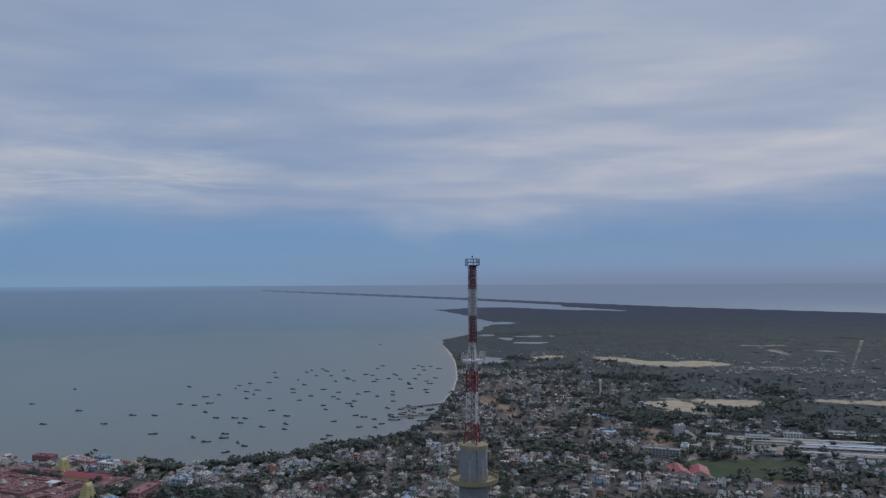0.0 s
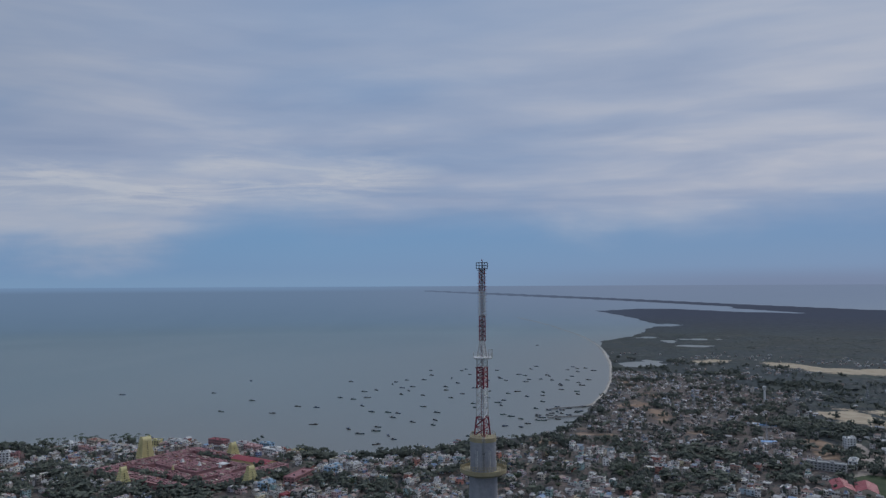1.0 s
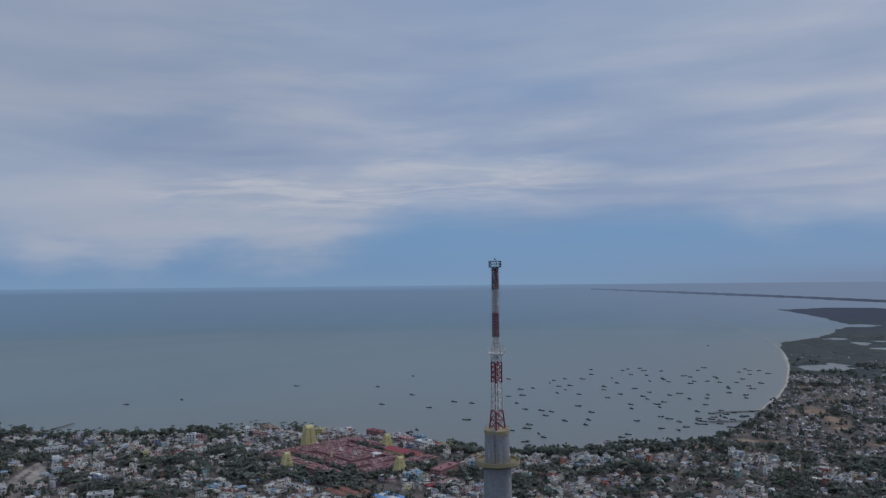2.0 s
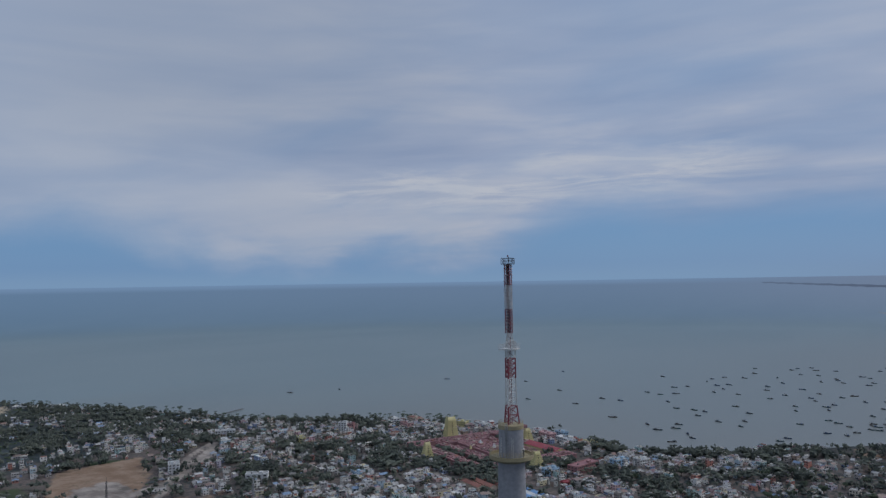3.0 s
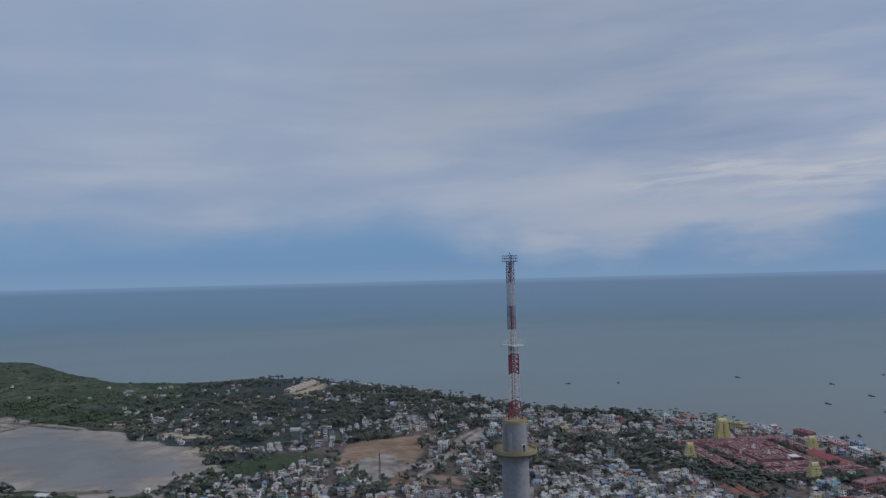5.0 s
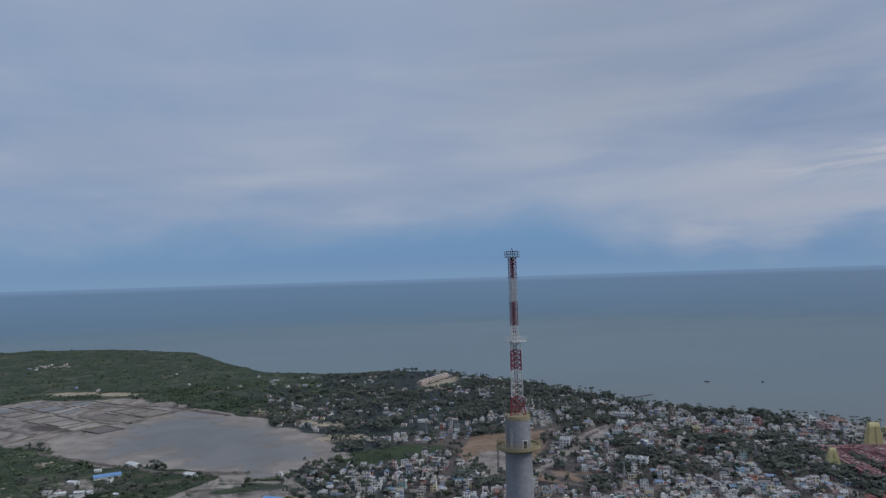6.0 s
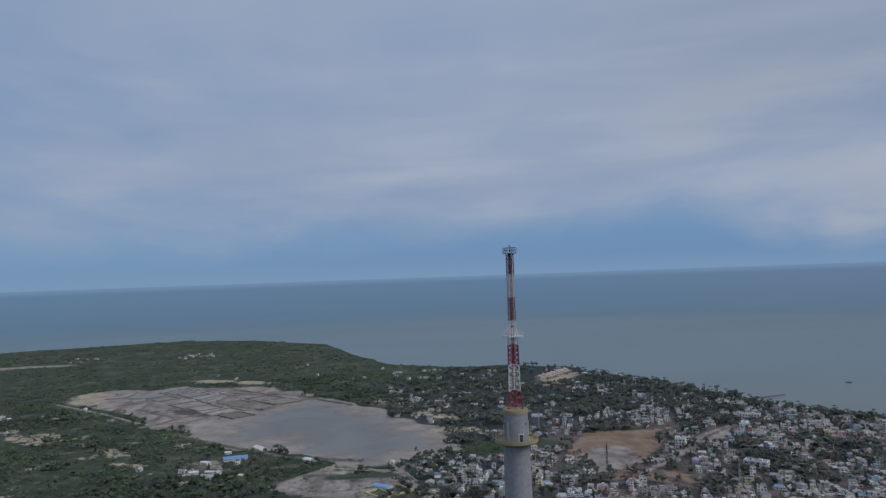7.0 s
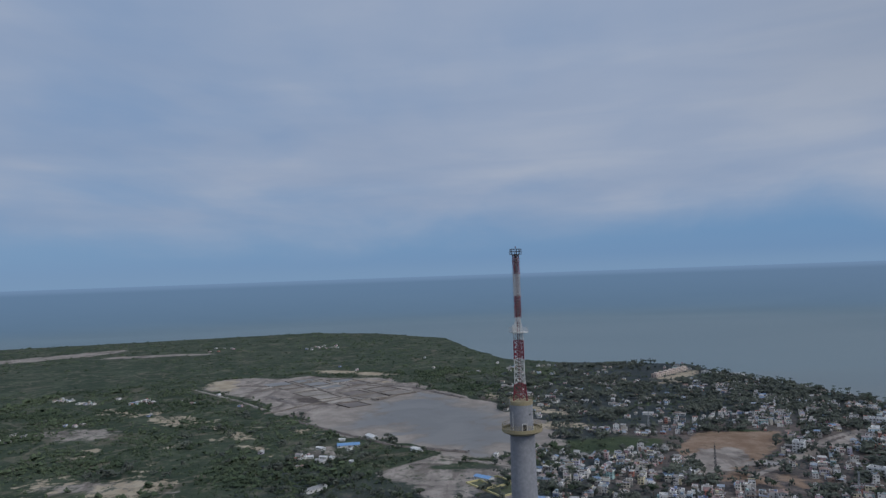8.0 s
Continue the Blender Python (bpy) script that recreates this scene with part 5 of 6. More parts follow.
def palm_model(seed, tall):
    g = random.Random(seed)
    ob = thing("palm_tree", (0, 0, 0), 0, "slender coconut palm with drooping green fronds", "palm tree", "palms along the shore")
    bm = bmesh.new()
    p, lean = Vector((0, 0, -0.6)), Vector((g.uniform(-0.12, 0.12), g.uniform(-0.12, 0.12), 1))
    for k in range(5):
        q = p + lean * tall / 5
        bar(bm, p, q, 0.24 - 0.025 * k, 6)
        p = q
    part("trunk", bm, BARK, ob, "thin grey-brown trunk")
    fr = bmesh.new()
    for k in range(15):
        a = k * 0.966 + g.uniform(-0.2, 0.2)
        n, last = 5, None
        for j in range(n + 1):
            f = j / n
            c = p + Vector((math.cos(a), math.sin(a), 0)) * 3.8 * f + Vector((0, 0, 1.3 * math.sin(f * 2.0) - 2.4 * f * f + 0.6 * (k % 3 - 1) * f))
            side = Vector((-math.sin(a), math.cos(a), -0.3)) * (0.6 * math.sin(math.pi * min(f * 0.9 + 0.12, 1)))
            row = [fr.verts.new(c - side), fr.verts.new(c + Vector((0, 0, 0.12))), fr.verts.new(c + side)]
            if last:
                fr.faces.new((last[0], last[1], row[1], row[0]))
                fr.faces.new((last[1], last[2], row[2], row[1]))
            last = row
    part("crown", fr, LEAF, ob, "crown of drooping green fronds")
    return ob


tree_kinds = [tree_model(1, "tree", 8.5, 4.6, "broad dark green rain tree with an uneven crown"), tree_model(2, "tree", 7.0, 3.6, "dark green neem tree with a loose crown"),
              tree_model(3, "tree", 10.0, 5.2, "tall spreading banyan tree with dense dark leaves"), tree_model(4, "tree", 6.0, 3.0, "small bushy green tree among the houses")]
tg = np.random.default_rng(9)
tx, ty = tg.uniform(-1050, 600, 30000), tg.uniform(-350, 1000, 30000)
tr = np.hypot(tx, ty)
ok = (tr > 600) & (tr < 830) & in_sight(tx, ty) & (tg.uniform(0, 1, 30000) < shrub_room(tx, ty) * 0.9)
spots = []
for a, b in zip(tx[ok], ty[ok]):
    if len(spots) >= 210:
        break
    if all((a - c) ** 2 + (b - d) ** 2 > 70 for c, d in spots) and np.min((HX - a) ** 2 + (HY - b) ** 2) > 36:
        spots.append((a, b))
for k, (a, b) in enumerate(spots):
    m = pose(a, b, 1.5, 0, 0, 47.0 * k)
    if k < len(tree_kinds):
        tree_kinds[k].matrix_basis = m
    else:
        copy_thing(tree_kinds[k % 4], m @ Matrix.Scale(0.75 + 0.06 * (k * 7 % 9), 4))
palms = [palm_model(5, 12.5), palm_model(6, 14.5), palm_model(7, 16.5)]
shore = [(-1500, 515), (-1360, 560), (-1240, 618), (-1110, 655), (-1010, 660), (-900, 695), (-815, 765), (-745, 835), (-630, 862)]
pg, k = random.Random(8), 0
for (ax, ay), (bx, by) in zip(shore, shore[1:]):
    for j in range(19):
        f = pg.random()
        m = pose(ax + (bx - ax) * f + pg.uniform(-14, 14), ay + (by - ay) * f - pg.uniform(0, 24), 1.5, 0, 0, pg.uniform(0, 360))
        if k < 3:
            palms[k].matrix_basis = m
        else:
            copy_thing(palms[k % 3], m)
        k += 1


# ---- the temple ----
def temple_at(u, v, z=1.5):
    c, s = math.cos(radians(TEMPLE_TURN)), math.sin(radians(TEMPLE_TURN))
    return (TEMPLE_AT[0] + u * c - v * s, TEMPLE_AT[1] + u * s + v * c, z)


def gopuram(at, base, high, tiers, label, top=0.5):
    """A stepped gate tower: stone base with a gateway, shrinking storeys with niches, a barrel roof with finials."""
    ob = thing("temple_gate_tower", at, TEMPLE_TURN + 90, label, "temple tower", "gate towers of the temple")
    w, d, z = base, base * 0.72, 0.0
    hb = high * 0.16
    part("base", boxes((-w / 2, -d / 2, -1, -w * 0.12, d / 2, hb), (w * 0.12, -d / 2, -1, w / 2, d / 2, hb), (-w * 0.12, -d / 2, hb * 0.7, w * 0.12, d / 2, hb)), TANWALL, ob, "pale stone base with a gateway")
    z = hb
    step = (high * 0.66) / tiers
    for k in range(tiers):
        f = 1 - (1 - top) * (k + 0.4) / tiers
        ww, dd, hh = w * f * 0.92, d * f * 0.92, step
        bm = boxes((-ww / 2, -dd / 2, z, ww / 2, dd / 2, z + hh * 0.78), (-ww / 2 - 0.35, -dd / 2 - 0.35, z + hh * 0.78, ww / 2 + 0.35, dd / 2 + 0.35, z + hh))
        n = max(3, int(ww / 2.2))
        for q in range(n):
            x = -ww / 2 + ww * (q + 0.5) / n
            for sgn in (-1, 1):
                box(bm, x - 0.4, sgn * dd / 2 - 0.25, z, x + 0.4, sgn * dd / 2 + 0.25, z + hh * 0.62)
        for q in range(max(2, n - 2)):
            yy = -dd / 2 + dd * (q + 0.5) / max(2, n - 2)
            for sgn in (-1, 1):
                box(bm, sgn * ww / 2 - 0.25, yy - 0.4, z, sgn * ww / 2 + 0.25, yy + 0.4, z + hh * 0.62)
        tier = part("tier", bm, CREAM, ob)
        for sgn in (-1, 1):
            part("niche", boxes((-ww * 0.07, sgn * (dd / 2 + 0.02) - 0.05, z + 0.1, ww * 0.07, sgn * (dd / 2 + 0.02) + 0.05, z + hh * 0.6)), DARK, tier)
        z += step
    ww, dd = w * (top - 0.04), d * (top - 0.04)
    bm = bmesh.new()
    rings = []
    for x in (-ww / 2, ww / 2):
        rings.append([bm.verts.new((x, dd / 2 * math.cos(math.pi * i / 10) * (1.05 if 2 < i < 8 else 1), z + high * 0.13 * math.sin(math.pi * i / 10))) for i in range(11)])
    for i in range(10):
        bm.faces.new((rings[0][i], rings[0][i + 1], rings[1][i + 1], rings[1][i]))
    bm.faces.new(rings[0])
    bm.faces.new(rings[1][::-1])
    part("barrel_roof", bm, CREAM, ob, "cream barrel-vaulted crown")
    for q in range(5):
        x = -ww / 2 + ww * (q + 0.5) / 5
        f = turned(bmesh.new(), [(0.22, 0), (0.38, 0.4), (0.15, 0.8), (0.05, 1.5)], 8)
        bmesh.ops.translate(f, vec=(x, 0, z + high * 0.125), verts=f.verts)
        part("finial", f, YELLOW, ob)
    for sgn in (-1, 1):
        part("horn", boxes((sgn * ww / 2 - 0.3, -dd * 0.3, z, sgn * ww / 2 + 0.3, dd * 0.3, z + high * 0.15)), CREAM, ob)
    return ob


gopuram(temple_at(-99, -2), 21, 36, 9, "tall cream-yellow temple gate tower with stepped tiers and a vaulted crown", 0.64)
gopuram(temple_at(-7, -93), 15.5, 25, 6, "cream temple gate tower beside the temple lane")
gopuram(temple_at(-15, 78), 17, 23, 6, "yellow temple gate tower on the shore side")
gopuram(temple_at(113, -2), 17, 24, 6, "cream-yellow temple gate tower among dark trees")

CLUTTER = surf("roof_masonry", (0.7, 0.7, 0.7), (1.0, 1.0, 1.0), 0.5, 0.9, palette=[(0.24, 0.12, 0.13), (0.13, 0.085, 0.085), (0.36, 0.21, 0.21), (0.28, 0.15, 0.155), (0.44, 0.38, 0.34), (0.18, 0.12, 0.11), (0.33, 0.17, 0.18), (0.22, 0.14, 0.13)], by="island")
temple = thing("temple", temple_at(0, 0), TEMPLE_TURN, "walled temple of long red-washed flat-roofed halls", "temple")
tp = random.Random(3)
for x0, y0, x1, y1 in ((-95, -78, 95, -75.5), (-95, 75.5, 95, 78), (-95, -75.5, -92.5, 75.5), (92.5, -75.5, 95, 75.5)):
    part("compound_wall", boxes((x0, y0, -1, x1, y1, 6.2), (x0 - 0.4, y0 - 0.4, 6.2, x1 + 0.4, y1 + 0.4, 6.6)), PINKWALL, temple, "red-washed outer wall")
halls = [(-90, -73, 90, -60, 6.5), (-90, 58, 90, 73, 7.2), (-90, -60, -74, 58, 7.0), (76, -60, 90, 58, 6.8), (-70, -44, 60, -33, 6.0), (-70, 34, 60, 46, 6.6), (-70, -33, -52, 34, 7.4),
         (44, -33, 60, 34, 6.2), (-46, -22, 36, 22, 8.2), (-36, 24, 30, 32, 5.4), (-40, -31, 34, -24, 5.2), (62, -10, 75, 8, 5.6), (-73, -8, -71, 8, 5.6)]
for x0, y0, x1, y1, z in halls:
    hall = part("hall", boxes((x0, y0, -1, x1, y1, z)), PINKWALL, temple, "red-washed pillared hall")
    part("roof", boxes((x0 - 0.6, y0 - 0.6, z, x1 + 0.6, y1 + 0.6, z + 0.5)), PINK, hall, "weathered red-washed roof")
    for q in range(int((x1 - x0) * (y1 - y0) / 100) + 1):
        a, b = tp.uniform(x0 + 1, x1 - 3), tp.uniform(y0 + 1, max(y0 + 1.1, y1 - 3))
        part("roof_block", boxes((a, b, z + 0.5, min(a + tp.uniform(1.5, 7), x1), min(b + tp.uniform(1.5, 3), y1), z + tp.uniform(0.9, 2.2))), tp.choice([PINK, PINK, PINKWALL, TANWALL, BUND, TERRACOTTA]), hall)
    clutter = bmesh.new()
    for q in range(int((x1 - x0) * (y1 - y0) / 14)):
        a, b = tp.uniform(x0, x1 - 1), tp.uniform(y0, y1 - 1)
        box(clutter, a, b, z + 0.45, min(a + tp.uniform(0.5, 3.5), x1), min(b + tp.uniform(0.5, 1.8), y1), z + tp.uniform(0.7, 1.5))
    tagged(part("roof_clutter", clutter, CLUTTER, hall, "small blocks, vents and ledges on the roof"), kind="stuff")
    n = int((x1 - x0) // 9)
    for q in range(n):
        a = x0 + (q + 0.5) * (x1 - x0) / max(n, 1)
        part("roof_rib", boxes((a - 0.35, y0, z + 0.5, a + 0.35, y1, z + 0.8)), PINKWALL, hall)
for u, v, s in ((-20, 0, 5.5), (12, 2, 4.5), (0, -29, 3.0), (40, 12, 3.0)):
    sh = bmesh.new()
    for k in range(5):
        f = s * (1 - 0.17 * k)
        box(sh, u - f / 2, v - f / 2, 8.2 + k * 1.1, u + f / 2, v + f / 2, 9.25 + k * 1.1)
    part("shrine_spire", sh, WHITEWASH if u else CREAM, temple, "small whitewashed stepped spire")
part("white_tank_roof", boxes((22, 20, 8.9, 36, 31, 9.4)), WHITEWASH, temple)


def shed(name, at, turn, l, w, h, rise_, roof, wall, label, ribs=12, category="building"):
    """A long gabled hall."""
    ob = thing(name, at, turn, label, category)
    part("wall", boxes((-l / 2, -w / 2, -1, l / 2, w / 2, h)), wall, ob)
    bm = bmesh.new()
    e = 0.7
    a = [bm.verts.new(p) for p in ((-l / 2 - e, -w / 2 - e, h - 0.1), (-l / 2 - e, 0, h + rise_), (-l / 2 - e, w / 2 + e, h - 0.1), (-l / 2 - e, w / 2 + e, h + 0.1), (-l / 2 - e, 0, h + rise_ + 0.2), (-l / 2 - e, -w / 2 - e, h + 0.1))]
    b = [bm.verts.new(v.co + Vector((l + 2 * e, 0, 0))) for v in a]
    bm.faces.new(a)
    bm.faces.new(b[::-1])
    for i in range(6):
        j = (i + 1) % 6
        bm.faces.new((a[j], a[i], b[i], b[j]))
    top = part("roof", bm, roof, ob)
    for x in (-l / 2, l / 2):
        g = bmesh.new()
        va = [g.verts.new((x + o, yy, zz)) for o in (0, 0.2 if x < 0 else -0.2) for yy, zz in ((-w / 2, h), (w / 2, h), (0, h + rise_))]
        g.faces.new(va[:3])
        g.faces.new(va[:2:-1])
        for i in range(3):
            j = (i + 1) % 3
            g.faces.new((va[i], va[j], va[j + 3], va[i + 3]))
        part("gable", g, wall, ob)
    for q in range(ribs):
        x = -l / 2 + l * (q + 0.5) / ribs
        r_ = bmesh.new()
        for sgn in (-1, 1):
            bar(r_, (x, sgn * (w / 2 + e), h + 0.14), (x, 0, h + rise_ + 0.24), 0.09, 4)
        part("roof_seam", r_, roof, top)
        if q % 4 == 0:
            for sgn in (-1, 1):
                part("window", boxes((x - 0.7, sgn * w / 2 - 0.04, 1.3, x + 0.7, sgn * w / 2 + 0.04, min(h - 0.5, 2.9))), DARK, ob)
    return ob


shed("festival_hall", (-437, 760, 1.5), -21, 66, 20, 7.5, 3.2, REDROOF, CREAM, "long cream hall under a red sheet roof")
for k in range(3):
    x, y, z = temple_at(143 - 5 * k, -88 - 12 * k)
    shed("tiled_hall", (x, y, 1.5), TEMPLE_TURN, 50 - 4 * k, 9, 4.5, 2.0, TERRACOTTA, TANWALL, "long low hall with a red-brown tiled roof")
for k, (roof, lab) in enumerate(((BLUEROOF, "long shed with a light blue sheet roof"), (WHITEWASH, "long shed with a white sheet roof"), (BLUEROOF, "long shed with a light blue sheet roof"))):
    x, y, z = temple_at(196, -72 - 8 * k)
    shed("market_shed", (x, y, 1.5), TEMPLE_TURN, 40, 6.5, 4.0, 1.2, roof, WHITEWASH, lab, 10)


def block(name, at, turn, w, d, floors, wall, roof, label, bays=6, high=3.3, roof_room=True, category="building"):
    """A larger building with rows of windows, ledges, parapet and a roof room."""
    ob = thing(name, at, turn, label, category)
    h = floors * high
    body = part("wall", boxes((-w / 2, -d / 2, -1, w / 2, d / 2, h)), wall, ob)
    part("roof", boxes((-w / 2 + 0.3, -d / 2 + 0.3, h, w / 2 - 0.3, d / 2 - 0.3, h + 0.1)), roof, ob)
    part("parapet", boxes((-w / 2 - 0.15, -d / 2 - 0.15, h, w / 2 + 0.15, -d / 2 + 0.3, h + 1), (-w / 2 - 0.15, d / 2 - 0.3, h, w / 2 + 0.15, d / 2 + 0.15, h + 1),
                          (-w / 2 - 0.15, -d / 2 + 0.3, h, -w / 2 + 0.3, d / 2 - 0.3, h + 1), (w / 2 - 0.3, -d / 2 + 0.3, h, w / 2 + 0.15, d / 2 - 0.3, h + 1)), wall, ob)
    if roof_room:
        part("roof_room", boxes((w * 0.1, -d * 0.3, h, w * 0.1 + 4.5, -d * 0.3 + 4, h + 2.8)), wall, ob)
        t = turned(bmesh.new(), [(0.8, 0), (0.85, 1.4), (0.4, 1.8)], 10)
        bmesh.ops.translate(t, vec=(-w * 0.25, 0, h + 0.1), verts=t.verts)
        part("water_tank", t, STEEL, ob)
    for f in range(floors):
        part("ledge", boxes((-w / 2 - 0.4, -d / 2 - 0.4, (f + 1) * high - 0.35, w / 2 + 0.4, d / 2 + 0.4, (f + 1) * high - 0.2)), wall, ob)
        for side in range(4):
            half, out = (w / 2, d / 2) if side % 2 == 0 else (d / 2, w / 2)
            n = bays if side % 2 == 0 else max(2, int(bays * d / w))
            for q in range(n):
                x = -half + 2 * half * (q + 0.5) / n
                part("window", box(bmesh.new(), x - half / n * 0.5, -out - 0.05, f * high + 0.9, x + half / n * 0.5, -out + 0.02, f * high + 2.5, Matrix.Rotation(math.pi / 2 * side, 4, "Z")), DARK, ob)
    return ob


GREYROOF = surf("grey_terrace", (0.26, 0.26, 0.26), (0.42, 0.42, 0.41), 0.5, 0.9)
SKYWALL = surf("sky_blue_plaster", (0.28, 0.42, 0.55), (0.38, 0.52, 0.64), 0.6, 0.8)
ROSE = surf("rose_plaster", (0.42, 0.25, 0.25), (0.58, 0.38, 0.37), 0.6, 0.8)
SHELL = surf("shell_pink_plaster", (0.52, 0.43, 0.37), (0.66, 0.57, 0.50), 0.6, 0.85)
GREYWALL = surf("grey_plaster", (0.30, 0.30, 0.30), (0.42, 0.42, 0.42), 0.6, 0.85)
block("guest_house", (-345, 697, 1.5), 82, 46, 15, 3, PINKWALL, PINK, "long pink three-storey guest house", 11)
block("lodge", (-366, 652, 1.5), 75, 17, 13, 3, SKYWALL, GREYROOF, "sky-blue three-storey lodge with a flat roof", 4)
block("apartment_block", (357, 1002, 1.5), 12, 13, 11, 6, WHITEWASH, WHITEWASH, "white six-storey apartment block", 3)
block("school", (296, 884, 1.5), -22, 46, 11, 3, GREYWALL, GREYROOF, "grey three-storey school block", 10)
block("school", (334, 905, 1.5), 68, 24, 10, 3, WHITEWASH, GREYROOF, "whitewashed three-storey school wing", 6)
block("hotel", (-766, 396, 1.5), -30, 19, 13, 4, WHITEWASH, GREYROOF, "white four-storey hotel beside the brown field", 5)
block("hospital", (-905, 574, 1.5), 52, 30, 13, 3, WHITEWASH, GREYROOF, "white three-storey hospital block", 7)
block("office_block", (-645, 432, 1.5), 45, 26, 13, 3, WHITEWASH, GREYROOF, "whitewashed office block with deep dark bays", 4)
block("villa", (-1482, 519, 1.5), 40, 42, 16, 1, WHITEWASH, WHITEWASH, "white seaside villa above the shore", 6)
block("villa", (-1418, 551, 1.5), 40, 28, 12, 2, WHITEWASH, GREYROOF, "small white seaside villa among palms", 4)
block("seaside_hotel", (-722, 822, 1.5), -20, 34, 14, 3, TANWALL, TERRACOTTA, "tan three-storey seaside hotel", 8)
block("seaside_hotel", (-545, 862, 1.5), -15, 30, 13, 3, PINKWALL, REDROOF, "pink seaside hotel with a red roof", 7)
block("seaside_hotel", (-440, 832, 1.5), -22, 40, 14, 2, WHITEWASH, WHITEWASH, "low whitewashed pilgrim hall by the shore", 9)
block("lodge", (-783, 712, 1.5), 30, 13, 11, 4, WHITEWASH, GREYROOF, "narrow white four-storey lodge", 3)
block("lodge", (-775, 722, 1.5), 30, 10, 9, 3, PINKWALL, GREYROOF, "bright pink lodge with a flat roof", 3)
block("cinema", (-560, 520, 1.5), -22, 22, 14, 2, SKYWALL, GREYROOF, "pale blue hall with a flat roof", 5)
block("seaside_hotel", (-602, 846, 1.5), -20, 24, 12, 3, WHITEWASH, GREYROOF, "white seaside hotel with a flat roof", 6)
block("seaside_hotel", (-498, 850, 1.5), -22, 22, 12, 3, WHITEWASH, PINK, "white lodge with a red-washed terrace", 6)
block("seaside_hotel", (-470, 868, 1.5), -22, 20, 10, 2, SKYWALL, GREYROOF, "pale blue lodge by the shore", 5)
block("pilgrim_hall", (-400, 815, 1.5), -22, 28, 12, 2, TANWALL, GREYROOF, "tan pilgrim hall with a grey terrace", 7)
block("pilgrim_hall", (-640, 838, 1.5), 10, 24, 13, 3, CREAM, GREYROOF, "cream-yellow pilgrim hall near the shore", 6)
block("lodge", (-318, 742, 1.5), 70, 22, 12, 3, SKYWALL, GREYROOF, "sky-blue lodge with a grey terrace", 5)
block("lodge", (-300, 770, 1.5), 70, 16, 10, 2, WHITEWASH, WHITEWASH, "bright white lodge with a flat roof", 4)
block("shop_row", (-520, 455, 1.5), -22, 40, 9, 1, WHITEWASH, GREYROOF, "long low row of whitewashed shops", 10, roof_room=False)
block("shop_row", (-330, 640, 1.5), 68, 30, 8, 1, REDROOF, REDROOF, "low red-painted row of shops", 8, roof_room=False)
block("seaside_hotel", (-475, 834, 1.5), -22, 26, 13, 3, ROSE, ROSE, "rose-pink seaside hotel with a flat roof", 6)
block("seaside_hotel", (-440, 838, 1.5), -22, 20, 11, 2, WHITEWASH, WHITEWASH, "white lodge with a white terrace", 5)
block("seaside_hotel", (-402, 832, 1.5), -22, 22, 12, 2, CREAM, GREYROOF, "cream lodge on the shore road", 5)
block("pilgrim_hall", (-716, 792, 1.5), -22, 26, 12, 2, ROSE, TERRACOTTA, "rose-washed pilgrim hall near the beach", 6)
block("pilgrim_hall", (-692, 812, 1.5), -22, 24, 11, 2, WHITEWASH, ROSE, "white hall with a rose-washed terrace", 6)
block("pilgrim_hall", (-752, 800, 1.5), -22, 22, 11, 3, WHITEWASH, WHITEWASH, "tall white hall with a flat terrace", 5)
block("lodge", (-764, 606, 1.5), -30, 20, 10, 3, CREAM, GREYROOF, "cream lodge among dark trees", 4)
block("lodge", (-863, 542, 1.5), -30, 22, 10, 2, WHITEWASH, WHITEWASH, "white town hall with a bright terrace", 5)
# the tan resort on the point: a stepped row with dormers
resort = block("resort", (-1497, 431, 1.5), 138, 145, 13, 2, SHELL, TERRACOTTA, "long tan resort row with gabled dormers", 16, roof_room=False)
for q in range(7):
    g = bmesh.new()
    x = -64 + q * 21.3
    a = [g.verts.new(p) for p in ((x - 4, -6.4, 6.6), (x + 4, -6.4, 6.6), (x + 4, -6.4, 9.0), (x, -6.4, 11.0), (x - 4, -6.4, 9.0))]
    b = [g.verts.new(v.co + Vector((0, 9, 0))) for v in a]
    g.faces.new(a)
    g.faces.new(b[::-1])
    for i in range(5):
        j = (i + 1) % 5
        g.faces.new((a[j], a[i], b[i], b[j]))
    part("dormer", g, SHELL, resort)

# ---- railway station ----
line_turn = -15.6
PALE = surf("pale_grey_sheet", (0.15, 0.15, 0.165), (0.24, 0.24, 0.26), 0.3, 0.6)
for k, (x, y, l, w_, roof, lab) in enumerate(((575, 893, 190, 9, PALE, "long grey-white station platform roof"), (600, 905, 180, 7, BLUEROOF, "long light blue station platform roof"), (560, 927, 230, 7, GREYROOF, "long grey station platform roof"), (530, 960, 260, 8, PALE, "long pale station platform roof"), (640, 985, 150, 9, GREYROOF, "grey sheet roof of a goods platform"), (540, 868, 130, 10, PALE, "wide pale forecourt roof"))):
    roofed = thing("platform_shelter", (x, y, 1.5), line_turn, lab, "station roof", "roofs of the railway station")
    part("platform", boxes((-l / 2, -w_ / 2, -0.5, l / 2, w_ / 2, 0.9)), GREYROOF, roofed)
    part("roof", boxes((-l / 2, -w_ / 2 - 0.6, 5.0, l / 2, w_ / 2 + 0.6, 5.35)), roof, roofed)
    for q in range(14):
        a = -l / 2 + l * (q + 0.5) / 14
        part("post", bar(bmesh.new(), (a, 0, 0.9), (a, 0, 5.0), 0.16), STEEL, roofed)
        part("roof_joint", boxes((a - 0.15, -w_ / 2 - 0.6, 5.35, a + 0.15, w_ / 2 + 0.6, 5.5)), roof, roofed)
